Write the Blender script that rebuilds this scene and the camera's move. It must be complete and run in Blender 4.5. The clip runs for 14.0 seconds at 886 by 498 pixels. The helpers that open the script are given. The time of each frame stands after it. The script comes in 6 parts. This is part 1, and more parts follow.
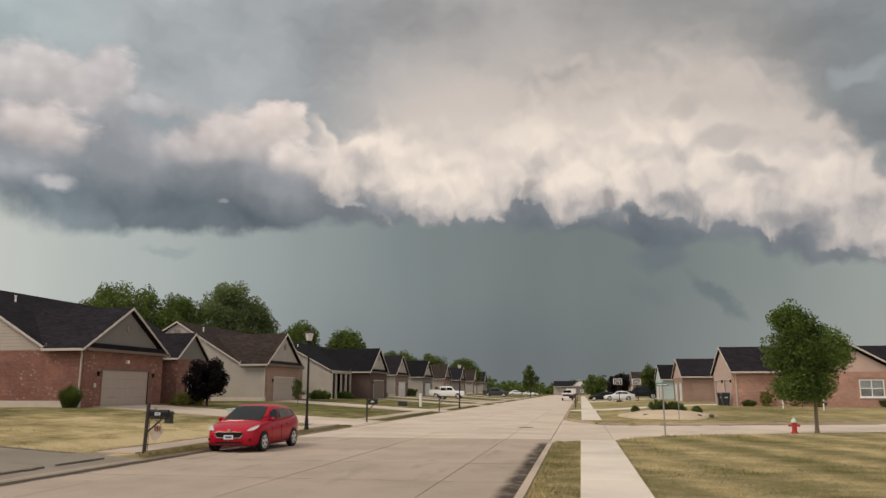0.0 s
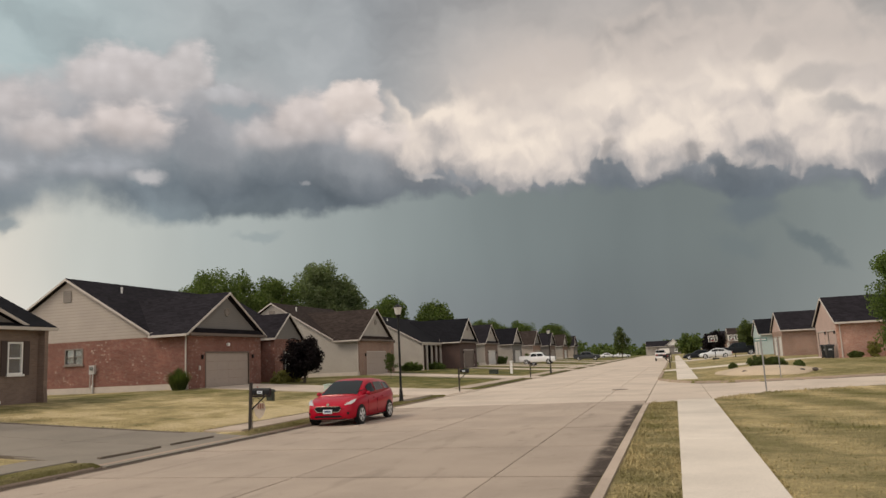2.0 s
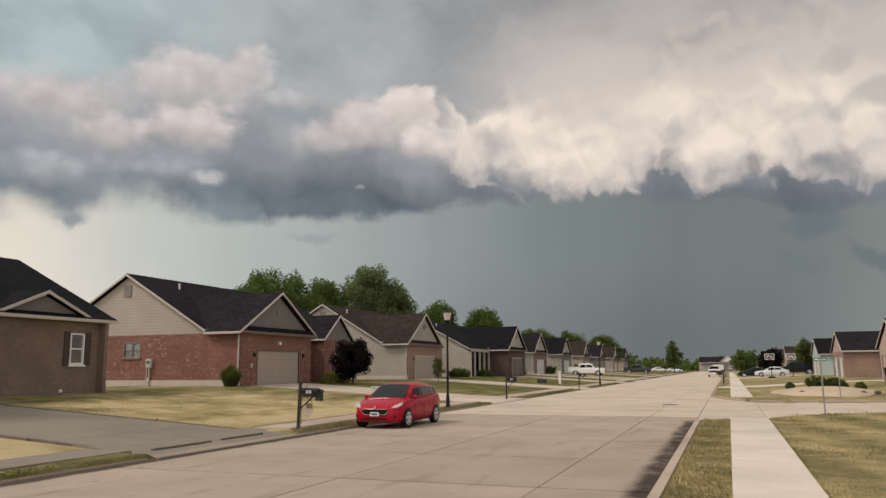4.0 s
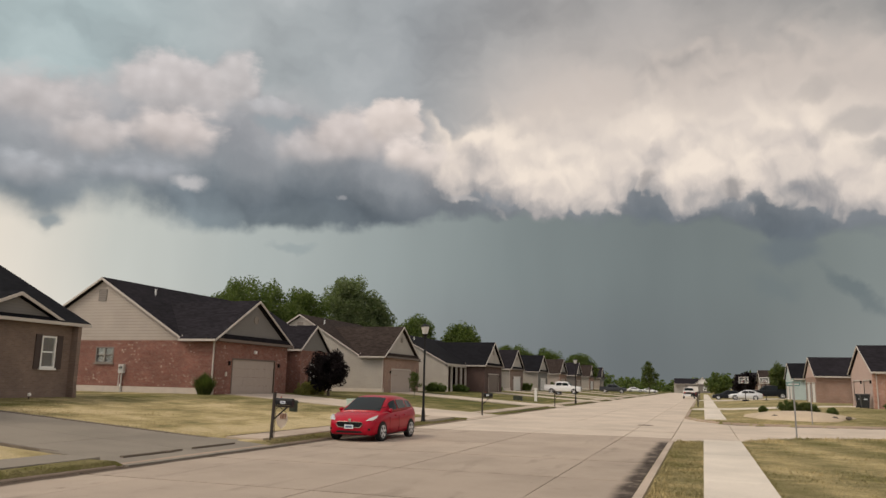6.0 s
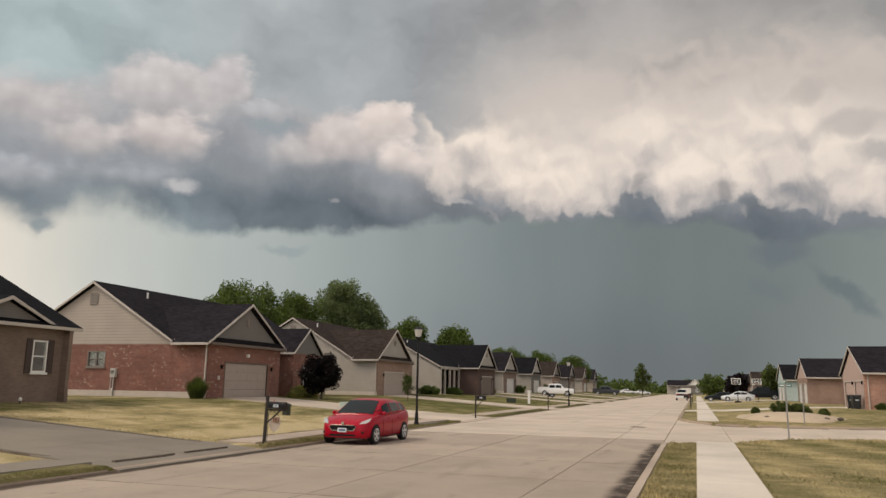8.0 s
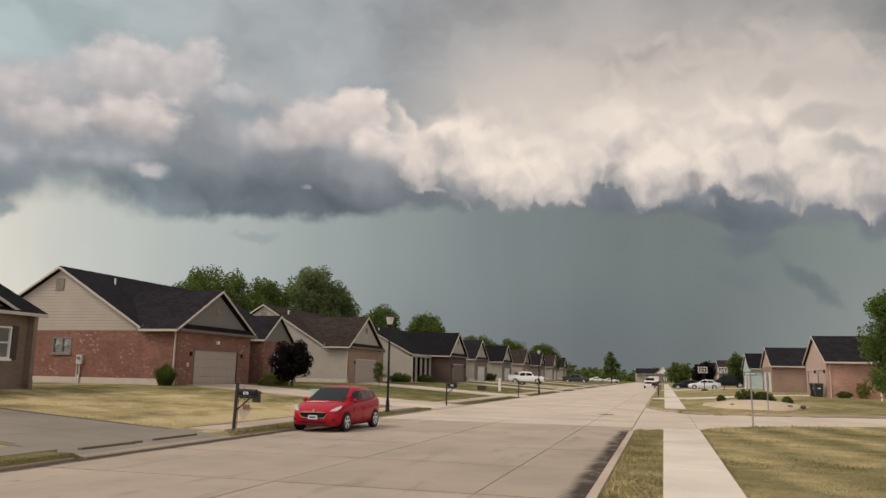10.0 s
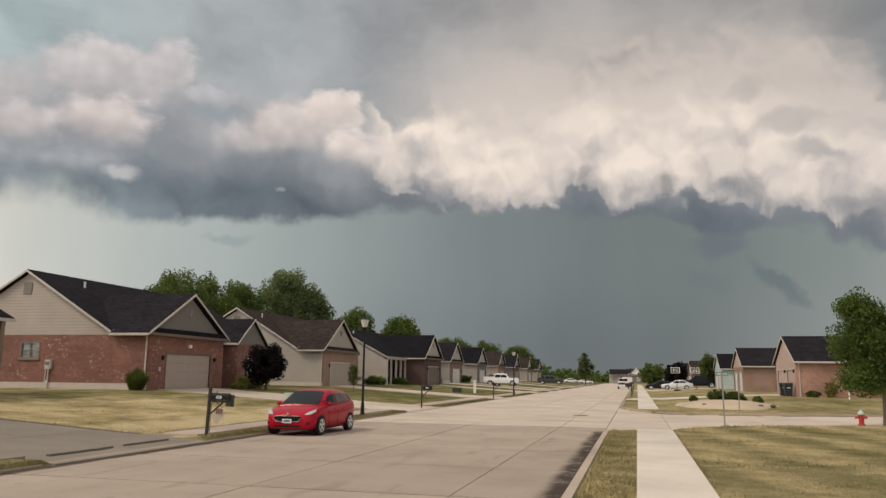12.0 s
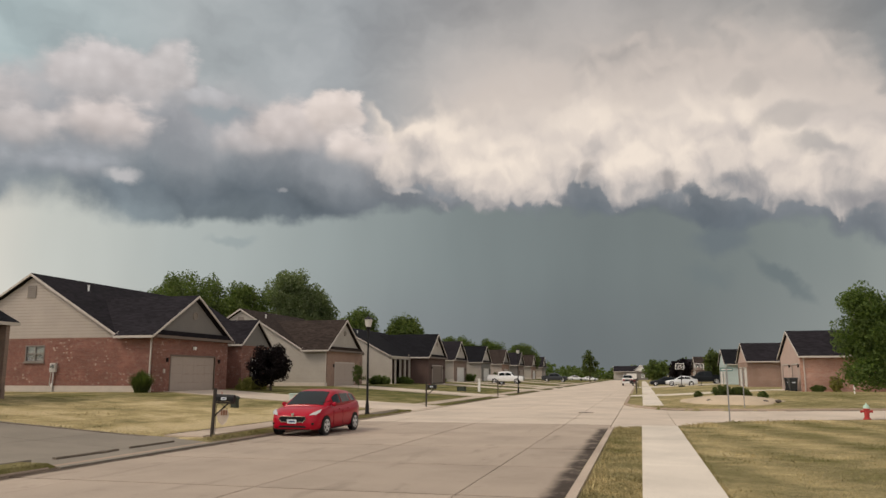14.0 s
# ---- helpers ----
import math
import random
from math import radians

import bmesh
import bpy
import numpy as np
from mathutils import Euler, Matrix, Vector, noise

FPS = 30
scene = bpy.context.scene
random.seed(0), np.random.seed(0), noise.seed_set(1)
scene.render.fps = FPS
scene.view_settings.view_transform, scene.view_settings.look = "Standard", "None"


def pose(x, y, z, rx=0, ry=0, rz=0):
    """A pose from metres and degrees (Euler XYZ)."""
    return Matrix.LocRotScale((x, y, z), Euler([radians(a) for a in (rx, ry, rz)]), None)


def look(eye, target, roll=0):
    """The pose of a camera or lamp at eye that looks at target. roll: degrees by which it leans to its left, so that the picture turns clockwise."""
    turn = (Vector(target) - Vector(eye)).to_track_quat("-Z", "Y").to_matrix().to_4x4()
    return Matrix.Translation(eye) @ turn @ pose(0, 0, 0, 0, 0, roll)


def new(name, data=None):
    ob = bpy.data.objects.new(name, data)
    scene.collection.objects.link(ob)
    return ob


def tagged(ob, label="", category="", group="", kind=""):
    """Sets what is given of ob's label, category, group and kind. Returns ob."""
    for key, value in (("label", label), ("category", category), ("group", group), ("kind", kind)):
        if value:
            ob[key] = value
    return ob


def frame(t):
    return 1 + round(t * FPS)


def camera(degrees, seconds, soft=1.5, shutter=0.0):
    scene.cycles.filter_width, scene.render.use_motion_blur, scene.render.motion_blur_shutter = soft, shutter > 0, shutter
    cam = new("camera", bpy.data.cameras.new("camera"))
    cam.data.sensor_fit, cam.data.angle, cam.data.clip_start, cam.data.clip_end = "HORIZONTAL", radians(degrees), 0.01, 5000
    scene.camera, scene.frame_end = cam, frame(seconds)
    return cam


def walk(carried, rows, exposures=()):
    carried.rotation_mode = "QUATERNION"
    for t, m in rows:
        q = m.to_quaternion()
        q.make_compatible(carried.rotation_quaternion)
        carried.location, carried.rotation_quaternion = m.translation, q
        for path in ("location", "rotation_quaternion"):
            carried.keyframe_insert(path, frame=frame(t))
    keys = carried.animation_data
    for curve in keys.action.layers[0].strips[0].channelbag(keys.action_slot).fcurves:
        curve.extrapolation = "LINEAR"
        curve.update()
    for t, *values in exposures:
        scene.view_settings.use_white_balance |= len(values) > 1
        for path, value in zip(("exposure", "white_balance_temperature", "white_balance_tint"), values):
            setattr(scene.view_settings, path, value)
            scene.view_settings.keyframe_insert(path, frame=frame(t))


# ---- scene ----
cam = camera(60.99, 14.0)

PATH = [
    (0.0, pose(0, 0, 1.9, 100.63, -0.01, 10.20)),
    (0.5, pose(0, 0, 1.9, 100.28, 0.36, 11.66)),
    (1.0, pose(0, 0, 1.9, 99.82, 1.09, 13.07)),
    (1.5, pose(0, 0, 1.9, 99.33, 2.10, 14.40)),
    (2.0, pose(0, 0, 1.9, 98.45, 2.75, 16.98)),
    (2.5, pose(0, 0, 1.9, 97.94, 2.83, 19.73)),
    (5.0, pose(0, 0, 1.9, 99.84, -0.81, 19.50)),
    (5.5, pose(0, 0, 1.9, 99.92, -1.11, 18.80)),
    (6.0, pose(0, 0, 1.9, 100.10, -1.15, 18.80)),
    (6.5, pose(0, 0, 1.9, 100.16, -1.04, 18.81)),
    (7.0, pose(0, 0, 1.9, 100.31, -0.98, 18.86)),
    (7.5, pose(0, 0, 1.9, 100.45, -0.90, 18.66)),
    (8.0, pose(0, 0, 1.9, 100.31, -0.90, 18.30)),
    (10.5, pose(0, 0, 1.9, 99.38, -1.01, 15.61)),
    (11.0, pose(0, 0, 1.9, 99.49, -0.90, 15.11)),
    (11.5, pose(0, 0, 1.9, 99.63, -0.74, 14.59)),
    (12.0, pose(0, 0, 1.9, 99.63, -0.62, 14.27)),
    (12.5, pose(0, 0, 1.9, 99.75, -0.43, 13.96)),
    (13.0, pose(0, 0, 1.9, 99.96, -0.16, 13.70)),
    (13.5, pose(0, 0, 1.9, 99.66, 0.08, 13.75)),
    (14.0, pose(0, 0, 1.9, 99.54, 0.04, 14.59)),
]
walk(cam, PATH)

# ---- world, sun ----
def lin(r, g, b):
    """Display colour (0..255) to linear."""
    out = []
    for c in (r, g, b):
        c /= 255.0
        out.append(c / 12.92 if c <= 0.04045 else ((c + 0.055) / 1.055) ** 2.4)
    return (*out, 1.0)


class Nodes:
    """Short hand for building a node tree."""

    def __init__(self, tree):
        self.t = tree
        tree.nodes.clear()

    def add(self, kind, operation="", use_clamp=False, data_type="", blend_type="", interpolation_type="", feature="", noise_dimensions=""):
        n = self.t.nodes.new(kind)
        if operation:
            n.operation = operation
        if use_clamp:
            n.use_clamp = True
        if data_type:
            n.data_type = data_type
        if blend_type:
            n.blend_type = blend_type
        if interpolation_type:
            n.interpolation_type = interpolation_type
        if feature:
            n.feature = feature
        if noise_dimensions:
            n.noise_dimensions = noise_dimensions
        return n

    def put(self, sock, v):
        if isinstance(v, bpy.types.NodeSocket):
            self.t.links.new(v, sock)
        elif v is not None:
            if sock.type == "VECTOR" and not hasattr(v, "__len__"):
                v = (v, v, v)
            sock.default_value = v

    def m(self, op, a, b=None, c=None, clamp=False):
        n = self.add("ShaderNodeMath", operation=op, use_clamp=clamp)
        for s, v in zip(n.inputs, (a, b, c)):
            self.put(s, v)
        return n.outputs[0]

    def v(self, op, a, b=None):
        n = self.add("ShaderNodeVectorMath", operation=op)
        for s, w in zip(n.inputs, (a, b)):
            self.put(s, w)
        return n.outputs[0]

    def mix(self, f, a, b):
        n = self.add("ShaderNodeMix", data_type="RGBA")
        self.put(n.inputs[0], f)
        self.put(n.inputs[6], a)
        self.put(n.inputs[7], b)
        return n.outputs[2]

    def mul(self, f, a, b):
        n = self.add("ShaderNodeMix", data_type="RGBA", blend_type="MULTIPLY")
        self.put(n.inputs[0], f)
        self.put(n.inputs[6], a)
        self.put(n.inputs[7], b)
        return n.outputs[2]

    def fmix(self, f, a, b):
        n = self.add("ShaderNodeMix", data_type="FLOAT")
        self.put(n.inputs[0], f)
        self.put(n.inputs[2], a)
        self.put(n.inputs[3], b)
        return n.outputs[0]

    def step(self, x, lo, hi, a=0.0, b=1.0):
        n = self.add("ShaderNodeMapRange", interpolation_type="SMOOTHSTEP")
        for s, w in zip(n.inputs, (x, lo, hi, a, b)):
            self.put(s, w)
        return n.outputs[0]

    def noise(self, vec, scale, detail=4.0, rough=0.5, dist=0.0, kind="FBM", flat=False):
        n = self.add("ShaderNodeTexNoise")
        if flat:
            n.noise_dimensions = "2D"
        n.noise_type = kind
        self.put(n.inputs["Vector"], vec)
        for k, w in (("Scale", scale), ("Detail", detail), ("Roughness", rough), ("Distortion", dist)):
            self.put(n.inputs[k], w)
        return n.outputs[0]

    def cells(self, vec, scale, detail=2.0, rough=0.5, smooth=0.6):
        n = self.add("ShaderNodeTexVoronoi", feature="SMOOTH_F1")
        n.voronoi_dimensions = "2D"
        self.put(n.inputs["Vector"], vec)
        for k, w in (("Scale", scale), ("Detail", detail), ("Roughness", rough), ("Smoothness", smooth)):
            self.put(n.inputs[k], w)
        return n.outputs[0]

    def curve(self, x, lo, hi, pts, scale=1.0):
        """A height over x through at most 32 points, by a ramp between lo and hi."""
        n = self.add("ShaderNodeValToRGB")
        r = n.color_ramp
        while len(r.elements) < len(pts):
            r.elements.new(0.5)
        for e, (p, h) in zip(r.elements, pts):
            e.position = (p - lo) / (hi - lo)
            e.color = (h / scale,) * 3 + (1,)
        self.put(n.inputs[0], self.m("DIVIDE", self.m("SUBTRACT", x, lo), hi - lo))
        return self.m("MULTIPLY", n.outputs[0], scale)

    def ramp(self, x, lo, hi, pts):
        """A colour over x."""
        n = self.add("ShaderNodeValToRGB")
        r = n.color_ramp
        while len(r.elements) < len(pts):
            r.elements.new(0.5)
        for e, (p, c) in zip(r.elements, pts):
            e.position = (p - lo) / (hi - lo)
            e.color = c
        self.put(n.inputs[0], self.m("DIVIDE", self.m("SUBTRACT", x, lo), hi - lo))
        return n.outputs[0]


SUN_AZ, SUN_EL = 232.0, 48.0     # degrees, clockwise from the street's direction
SKY_REST = 0.16


def storm_sky():
    w = bpy.data.worlds.new("storm_sky")
    scene.world = w
    w.use_nodes = True
    n = Nodes(w.node_tree)
    way = n.add("ShaderNodeTexCoord").outputs["Generated"]
    sep = n.add("ShaderNodeSeparateXYZ")
    n.put(sep.inputs[0], way)
    az = n.m("MULTIPLY", n.m("ARCTAN2", sep.outputs[0], sep.outputs[1]), 57.2958)
    el = n.m("MULTIPLY", n.m("ARCSINE", sep.outputs[2]), 57.2958)
    comb = n.add("ShaderNodeCombineXYZ")
    n.put(comb.inputs[0], az)
    n.put(comb.inputs[1], el)
    p = comb.outputs[0]                                  # degrees
    # uneven outlines: slow and fast warps
    w1 = n.m("SUBTRACT", n.noise(p, 0.16, 2, 0.5, flat=True), 0.5)
    w2 = n.m("SUBTRACT", n.noise(n.v("ADD", p, (31, 7, 0)), 0.42, 4, 0.5, flat=True), 0.5)
    w3 = n.m("SUBTRACT", n.noise(n.v("ADD", p, (3, 47, 0)), 0.36, 4, 0.5, flat=True), 0.5)
    ew = n.m("ADD", el, n.m("ADD", n.m("MULTIPLY", w1, 1.4), n.m("MULTIPLY", w2, 1.9)))
    aw = n.m("ADD", az, n.m("MULTIPLY", w3, 2.6))
    cw = n.add("ShaderNodeCombineXYZ")
    n.put(cw.inputs[0], aw)
    n.put(cw.inputs[1], ew)
    pw = cw.outputs[0]
    # relief of the billows, lit from above
    big = n.cells(pw, 0.17, 1, 0.4, 1.0)
    big_up = n.cells(n.v("ADD", pw, (0.5, 1.3, 0)), 0.17, 1, 0.4, 1.0)
    relief = n.m("SUBTRACT", big_up, big)
    fine = n.cells(pw, 0.42, 1, 0.45, 1.0)
    fine_up = n.cells(n.v("ADD", pw, (0.2, 0.55, 0)), 0.42, 1, 0.45, 1.0)
    relief2 = n.m("SUBTRACT", fine_up, fine)

    # background above and below the shelf
    under = n.ramp(az, -65, 40, [(-65, lin(236, 228, 210)), (-50, lin(222, 219, 206)), (-43, lin(196, 203, 196)),
                                 (-34, lin(172, 183, 180)), (-24, lin(148, 160, 159)), (-14, lin(126, 138, 138)),
                                 (-3, lin(112, 123, 123)), (6, lin(116, 127, 126)), (14, lin(131, 142, 140)), (25, lin(165, 174, 168))])
    low = n.ramp(az, -65, 40, [(-65, lin(244, 234, 214)), (-50, lin(232, 226, 211)), (-42, lin(196, 202, 195)),
                               (-30, lin(158, 167, 165)), (-18, lin(127, 136, 138)), (-6, lin(106, 115, 117)),
                               (3, lin(109, 118, 118)), (12, lin(133, 142, 140)), (22, lin(154, 162, 157))])
    under = n.mix(n.step(el, 1.0, 9.0), low, under)
    under = n.mul(1.0, under, (1.04, 0.985, 0.985, 1))
    veil = n.noise(n.v("MULTIPLY", p, (1.0, 0.3, 1)), 0.2, 3, 0.5, flat=True)
    under = n.mul(1.0, under, n.ramp(veil, 0.25, 0.75, [(0.25, (0.965, 0.965, 0.965, 1)), (0.75, (1.03, 1.03, 1.03, 1))]))
    top = n.ramp(az, -65, 40, [(-60, lin(172, 186, 187)), (-46, lin(170, 184, 186)), (-34, lin(168, 174, 176)), (-22, lin(160, 164, 167)),
                               (-10, lin(164, 162, 161)), (2, lin(160, 157, 155)), (12, lin(142, 143, 143)), (22, lin(138, 143, 146))])
    tn = n.noise(n.v("MULTIPLY", pw, (0.55, 1.0, 1)), 0.16, 4, 0.5, flat=True)
    top = n.mul(1.0, top, n.ramp(tn, 0.3, 0.7, [(0.3, (0.80, 0.80, 0.81, 1)), (0.5, (1, 1, 1, 1)), (0.7, (1.18, 1.16, 1.15, 1))]))

    dark_low = n.curve(aw, -65, 40, [(-60, 9.0), (-50, 10.8), (-47.4, 10.2), (-45, 11.8), (-42, 12.0), (-39.4, 10.6), (-31.3, 10.8), (-26.2, 11.2),
                                     (-22.7, 11.6), (-20, 12.4), (-13, 12.5), (-1.3, 11.8), (2.6, 11.4), (5, 10.3), (7.5, 10.2), (9.5, 10.9), (12, 10.4),
                                     (15, 9.3), (18, 8.6), (24, 7.4)], 40)
    puff_low = n.curve(aw, -65, 40, [(-60, 16.0), (-50.7, 15.6), (-47.2, 14.8), (-43.6, 15.9), (-39.8, 15.4), (-36.7, 17.0), (-33.7, 16.0), (-30.3, 17.0),
                                     (-26.4, 16.4), (-22.8, 15.2), (-19.2, 14.4), (-15.7, 14.1), (-11.8, 12.4), (-9.6, 12.7), (-5.4, 13.0), (-3.2, 14.4),
                                     (-1.3, 13.1), (2.7, 12.9), (4.2, 13.5), (8.2, 12.9), (9.8, 12.2), (12, 11.5), (15, 10.9), (17.7, 10.2), (20.6, 9.0), (26, 8.4)], 40)
    puff_top = n.curve(aw, -65, 40, [(-60, 18.5), (-51, 19.4), (-46, 20.8), (-42, 22.3), (-38.8, 23.0), (-35.2, 23.1), (-32.7, 20.3), (-29.2, 20.2),
                                     (-25.2, 20.9), (-23, 21.3), (-20.3, 20.4), (-18.9, 18.9), (-14, 20.4), (-9.5, 21.4), (-5, 22.4), (0, 23.5),
                                     (7, 23.5), (13, 22.5), (16, 20.8), (18.5, 17.5), (21.5, 14.5), (26, 12)], 40)
    soft = n.curve(az, -65, 40, [(-60, 1.0), (-22, 0.7), (-17, 1.6), (-12, 4.5), (8, 5.0), (15, 4.0), (25, 3.0)], 10)

    above = n.m("SUBTRACT", ew, puff_low)                # height over the puffs' base
    # sky behind everything
    back = n.mix(n.step(n.m("SUBTRACT", ew, dark_low), 0.0, 3.0), under, top)
    # warm glow of lit upper cloud over the shelf
    glow = n.m("MULTIPLY", n.step(az, -24, -8), n.m("MULTIPLY", n.step(el, 29, 19), n.step(az, 20, 10)))
    glow = n.m("MULTIPLY", glow, n.step(above, -0.5, 1.5))
    back = n.mix(n.m("MULTIPLY", glow, n.step(tn, 0.25, 0.7, 0.45, 1.0)), back, lin(212, 200, 191))
    # dark underside
    dk = n.m("MULTIPLY", n.step(n.m("SUBTRACT", ew, dark_low), n.step(az, -34, -46, -0.3, -1.2), n.step(az, -34, -46, 0.7, 2.2)), n.step(above, 5.5, 1.0))
    dcol = n.ramp(above, -6, 4, [(-6, lin(112, 121, 126)), (-3.5, lin(98, 106, 113)), (-1.5, lin(112, 118, 124)), (0.5, lin(142, 144, 148)), (4, lin(172, 170, 171))])
    dcol = n.mul(n.step(az, -20, -10), dcol, (0.90, 0.92, 0.93, 1))
    dcol = n.mul(n.step(az, -27, -41), dcol, (1.48, 1.48, 1.45, 1))
    dcol = n.mul(1.0, dcol, n.ramp(n.noise(pw, 0.3, 4, 0.5, flat=True), 0.3, 0.7, [(0.3, (0.86, 0.87, 0.88, 1)), (0.7, (1.12, 1.12, 1.12, 1))]))
    back = n.mix(n.m("MULTIPLY", dk, n.step(az, 27, 15)), back, dcol)
    # lit puffs of the shelf's right-hand half, hung with drapes
    lit_base = n.curve(az, -65, 40, [(-60, 0.60), (-27, 0.66), (-20, 0.80), (-10, 0.86), (6, 0.84), (14, 0.74), (24, 0.5)], 1)
    grow = n.step(above, -0.6, 3.2, 0.0, 1.0)
    shade = n.m("ADD", n.m("MULTIPLY", relief, 0.62), n.m("MULTIPLY", relief2, 0.42))
    drape = n.noise(n.v("MULTIPLY", pw, (1.0, 0.4, 1)), 0.62, 4, 0.55, flat=True)
    shade = n.m("ADD", shade, n.m("MULTIPLY", n.m("SUBTRACT", drape, 0.52), n.step(above, 6.0, 0.5, 0.2, 0.55)))
    shade = n.m("MULTIPLY", shade, n.step(above, 9.0, 3.5, 0.3, 1.0))
    light = n.m("ADD", n.m("MULTIPLY", lit_base, n.m("ADD", 0.42, n.m("MULTIPLY", grow, 0.55))), shade, clamp=True)
    pcol = n.ramp(light, 0, 1, [(0.0, lin(132, 132, 137)), (0.35, lin(174, 169, 167)), (0.65, lin(212, 201, 193)), (1.0, lin(240, 226, 212))])
    edge = n.step(n.m("ADD", above, n.m("ADD", n.m("MULTIPLY", relief2, 2.2), n.m("MULTIPLY", n.m("SUBTRACT", drape, 0.5), 1.2))), -0.5, 0.3)
    pcol = n.mix(n.step(above, 4.5, 9.5), pcol, lin(202, 191, 183))
    roof = n.m("SUBTRACT", puff_top, ew)
    fade = n.step(n.m("ADD", n.m("DIVIDE", roof, soft), n.m("MULTIPLY", relief2, 0.8)), -0.5, 0.6)
    fade = n.m("MULTIPLY", fade, n.step(aw, -21.5, -19.0))
    back = n.mix(n.m("MULTIPLY", edge, fade), back, pcol)
    # grey body of the left-hand half
    body = n.ramp(above, -3, 7, [(-3, lin(122, 129, 135)), (-1, lin(138, 142, 147)), (1.5, lin(158, 159, 163)), (4, lin(172, 171, 173)), (7, lin(180, 178, 179))])
    body = n.mul(1.0, body, n.ramp(n.noise(pw, 0.33, 4, 0.5, flat=True), 0.3, 0.7, [(0.3, (0.88, 0.89, 0.90, 1)), (0.7, (1.10, 1.10, 1.09, 1))]))
    bfade = n.m("MULTIPLY", n.step(n.m("SUBTRACT", puff_top, ew), -0.3, 1.5), n.step(aw, -19.0, -22.5))
    back = n.mix(n.m("MULTIPLY", bfade, n.step(above, -3.6, 1.2)), back, body)
    # single heads of cloud: azimuth, height, half width, half height, colour of the lit side, softness
    fray = n.m("SUBTRACT", n.noise(n.v("MULTIPLY", n.v("ADD", p, (11, 23, 0)), (0.6, 1.15, 1)), 0.8, 5, 0.55, flat=True), 0.5)
    scal = n.m("SUBTRACT", n.cells(n.v("ADD", p, (2, 9, 0)), 0.55, 1, 0.5, 0.8), 0.45)
    el_h = n.m("ADD", el, n.m("ADD", n.m("MULTIPLY", w2, 0.9), n.m("MULTIPLY", fray, 0.7)))
    az_h = n.m("ADD", az, n.m("ADD", n.m("MULTIPLY", w3, 1.4), n.m("MULTIPLY", fray, 1.0)))
    for a, e, rx, ry, col, ease in ((-48.5, 18.3, 6.5, 2.6, (194, 188, 187), 0.8), (-39.5, 20.6, 5.4, 2.6, (198, 192, 191), 0.45),
                                    (-35.3, 21.6, 2.0, 2.5, (195, 190, 189), 0.55), (-32.9, 19.9, 3.4, 0.9, (182, 181, 183), 0.6),
                                    (-44.9, 16.5, 3.2, 1.9, (196, 189, 187), 0.65), (-39.7, 17.5, 4.0, 2.1, (207, 197, 193), 0.6),
                                    (-48.6, 13.6, 4.5, 1.6, (168, 170, 174), 0.95), (-41.5, 14.4, 5.0, 1.4, (160, 163, 168), 0.95), (-29.4, 17.2, 3.8, 1.7, (190, 184, 183), 0.75),
                                    (-26.3, 18.4, 4.4, 2.3, (206, 196, 192), 0.5), (-22.9, 19.4, 2.9, 2.0, (218, 206, 199), 0.4), (-21.4, 17.0, 3.0, 1.9, (221, 209, 202), 0.6)):
        dx = n.m("DIVIDE", n.m("SUBTRACT", az_h, a), rx)
        dy = n.m("DIVIDE", n.m("SUBTRACT", el_h, e), ry)
        d = n.m("SQRT", n.m("ADD", n.m("MULTIPLY", dx, dx), n.m("MULTIPLY", dy, dy)))
        d = n.m("ADD", d, n.m("ADD", n.m("MULTIPLY", scal, 0.25), n.m("MULTIPLY", fray, 0.45)))
        veil_h = n.m("MULTIPLY", n.step(d, 1.08, 1.08 - ease), n.step(dy, -1.3, 0.1))
        rim = n.m("ADD", n.step(dy, -0.9, 0.7, 0.86, 1.07), n.m("MULTIPLY", n.m("ADD", scal, fray), -0.22))
        tint = n.add("ShaderNodeCombineXYZ")
        for k in range(3):
            n.put(tint.inputs[k], rim)
        back = n.mix(veil_h, back, n.mul(1.0, lin(*col), tint.outputs[0]))
    # torn scraps: azimuth, height, half width, half height, lean, colour, strength
    for a, e, rx, ry, k, col, s in ((-38.3, 13.8, 1.3, 0.7, 0.1, (196, 193, 193), 0.8), (-47.1, 10.6, 1.2, 0.6, 0.0, (140, 149, 153), 0.85),
                                    (-30.2, 9.6, 1.6, 0.4, 0.1, (150, 160, 161), 0.7), (-27.0, 13.6, 0.5, 0.3, 0, (160, 160, 163), 0.6),
                                    (-17.6, 13.9, 1.5, 0.35, -0.1, (178, 174, 173), 0.8), (-31.9, 18.9, 2.3, 0.6, 0.05, (150, 158, 163), 0.85),
                                    (9.8, 6.6, 2.0, 0.8, -0.8, (104, 114, 117), 0.75), (5.9, 9.6, 2.5, 1.4, 0.0, (105, 114, 120), 0.75),
                                    (5.0, 7.0, 2.0, 0.9, -0.2, (108, 118, 121), 0.4),
                                    (12.5, 15.5, 2.2, 0.8, -0.2, (158, 156, 156), 0.6), (11.0, 17.6, 2.8, 0.9, 0.1, (170, 165, 162), 0.5),
                                    (8.5, 20.2, 1.6, 0.9, 0.2, (170, 164, 160), 0.4), (2.6, 13.9, 1.1, 0.8, 0.2, (128, 128, 131), 0.7),
                                    (-3.4, 15.0, 0.5, 1.2, -0.2, (150, 146, 145), 0.6), (20.5, 21.0, 2.2, 0.8, 0.1, (172, 180, 182), 0.4)):
        dx = n.m("SUBTRACT", aw, a)
        dy = n.m("SUBTRACT", n.m("SUBTRACT", ew, e), n.m("MULTIPLY", dx, k))
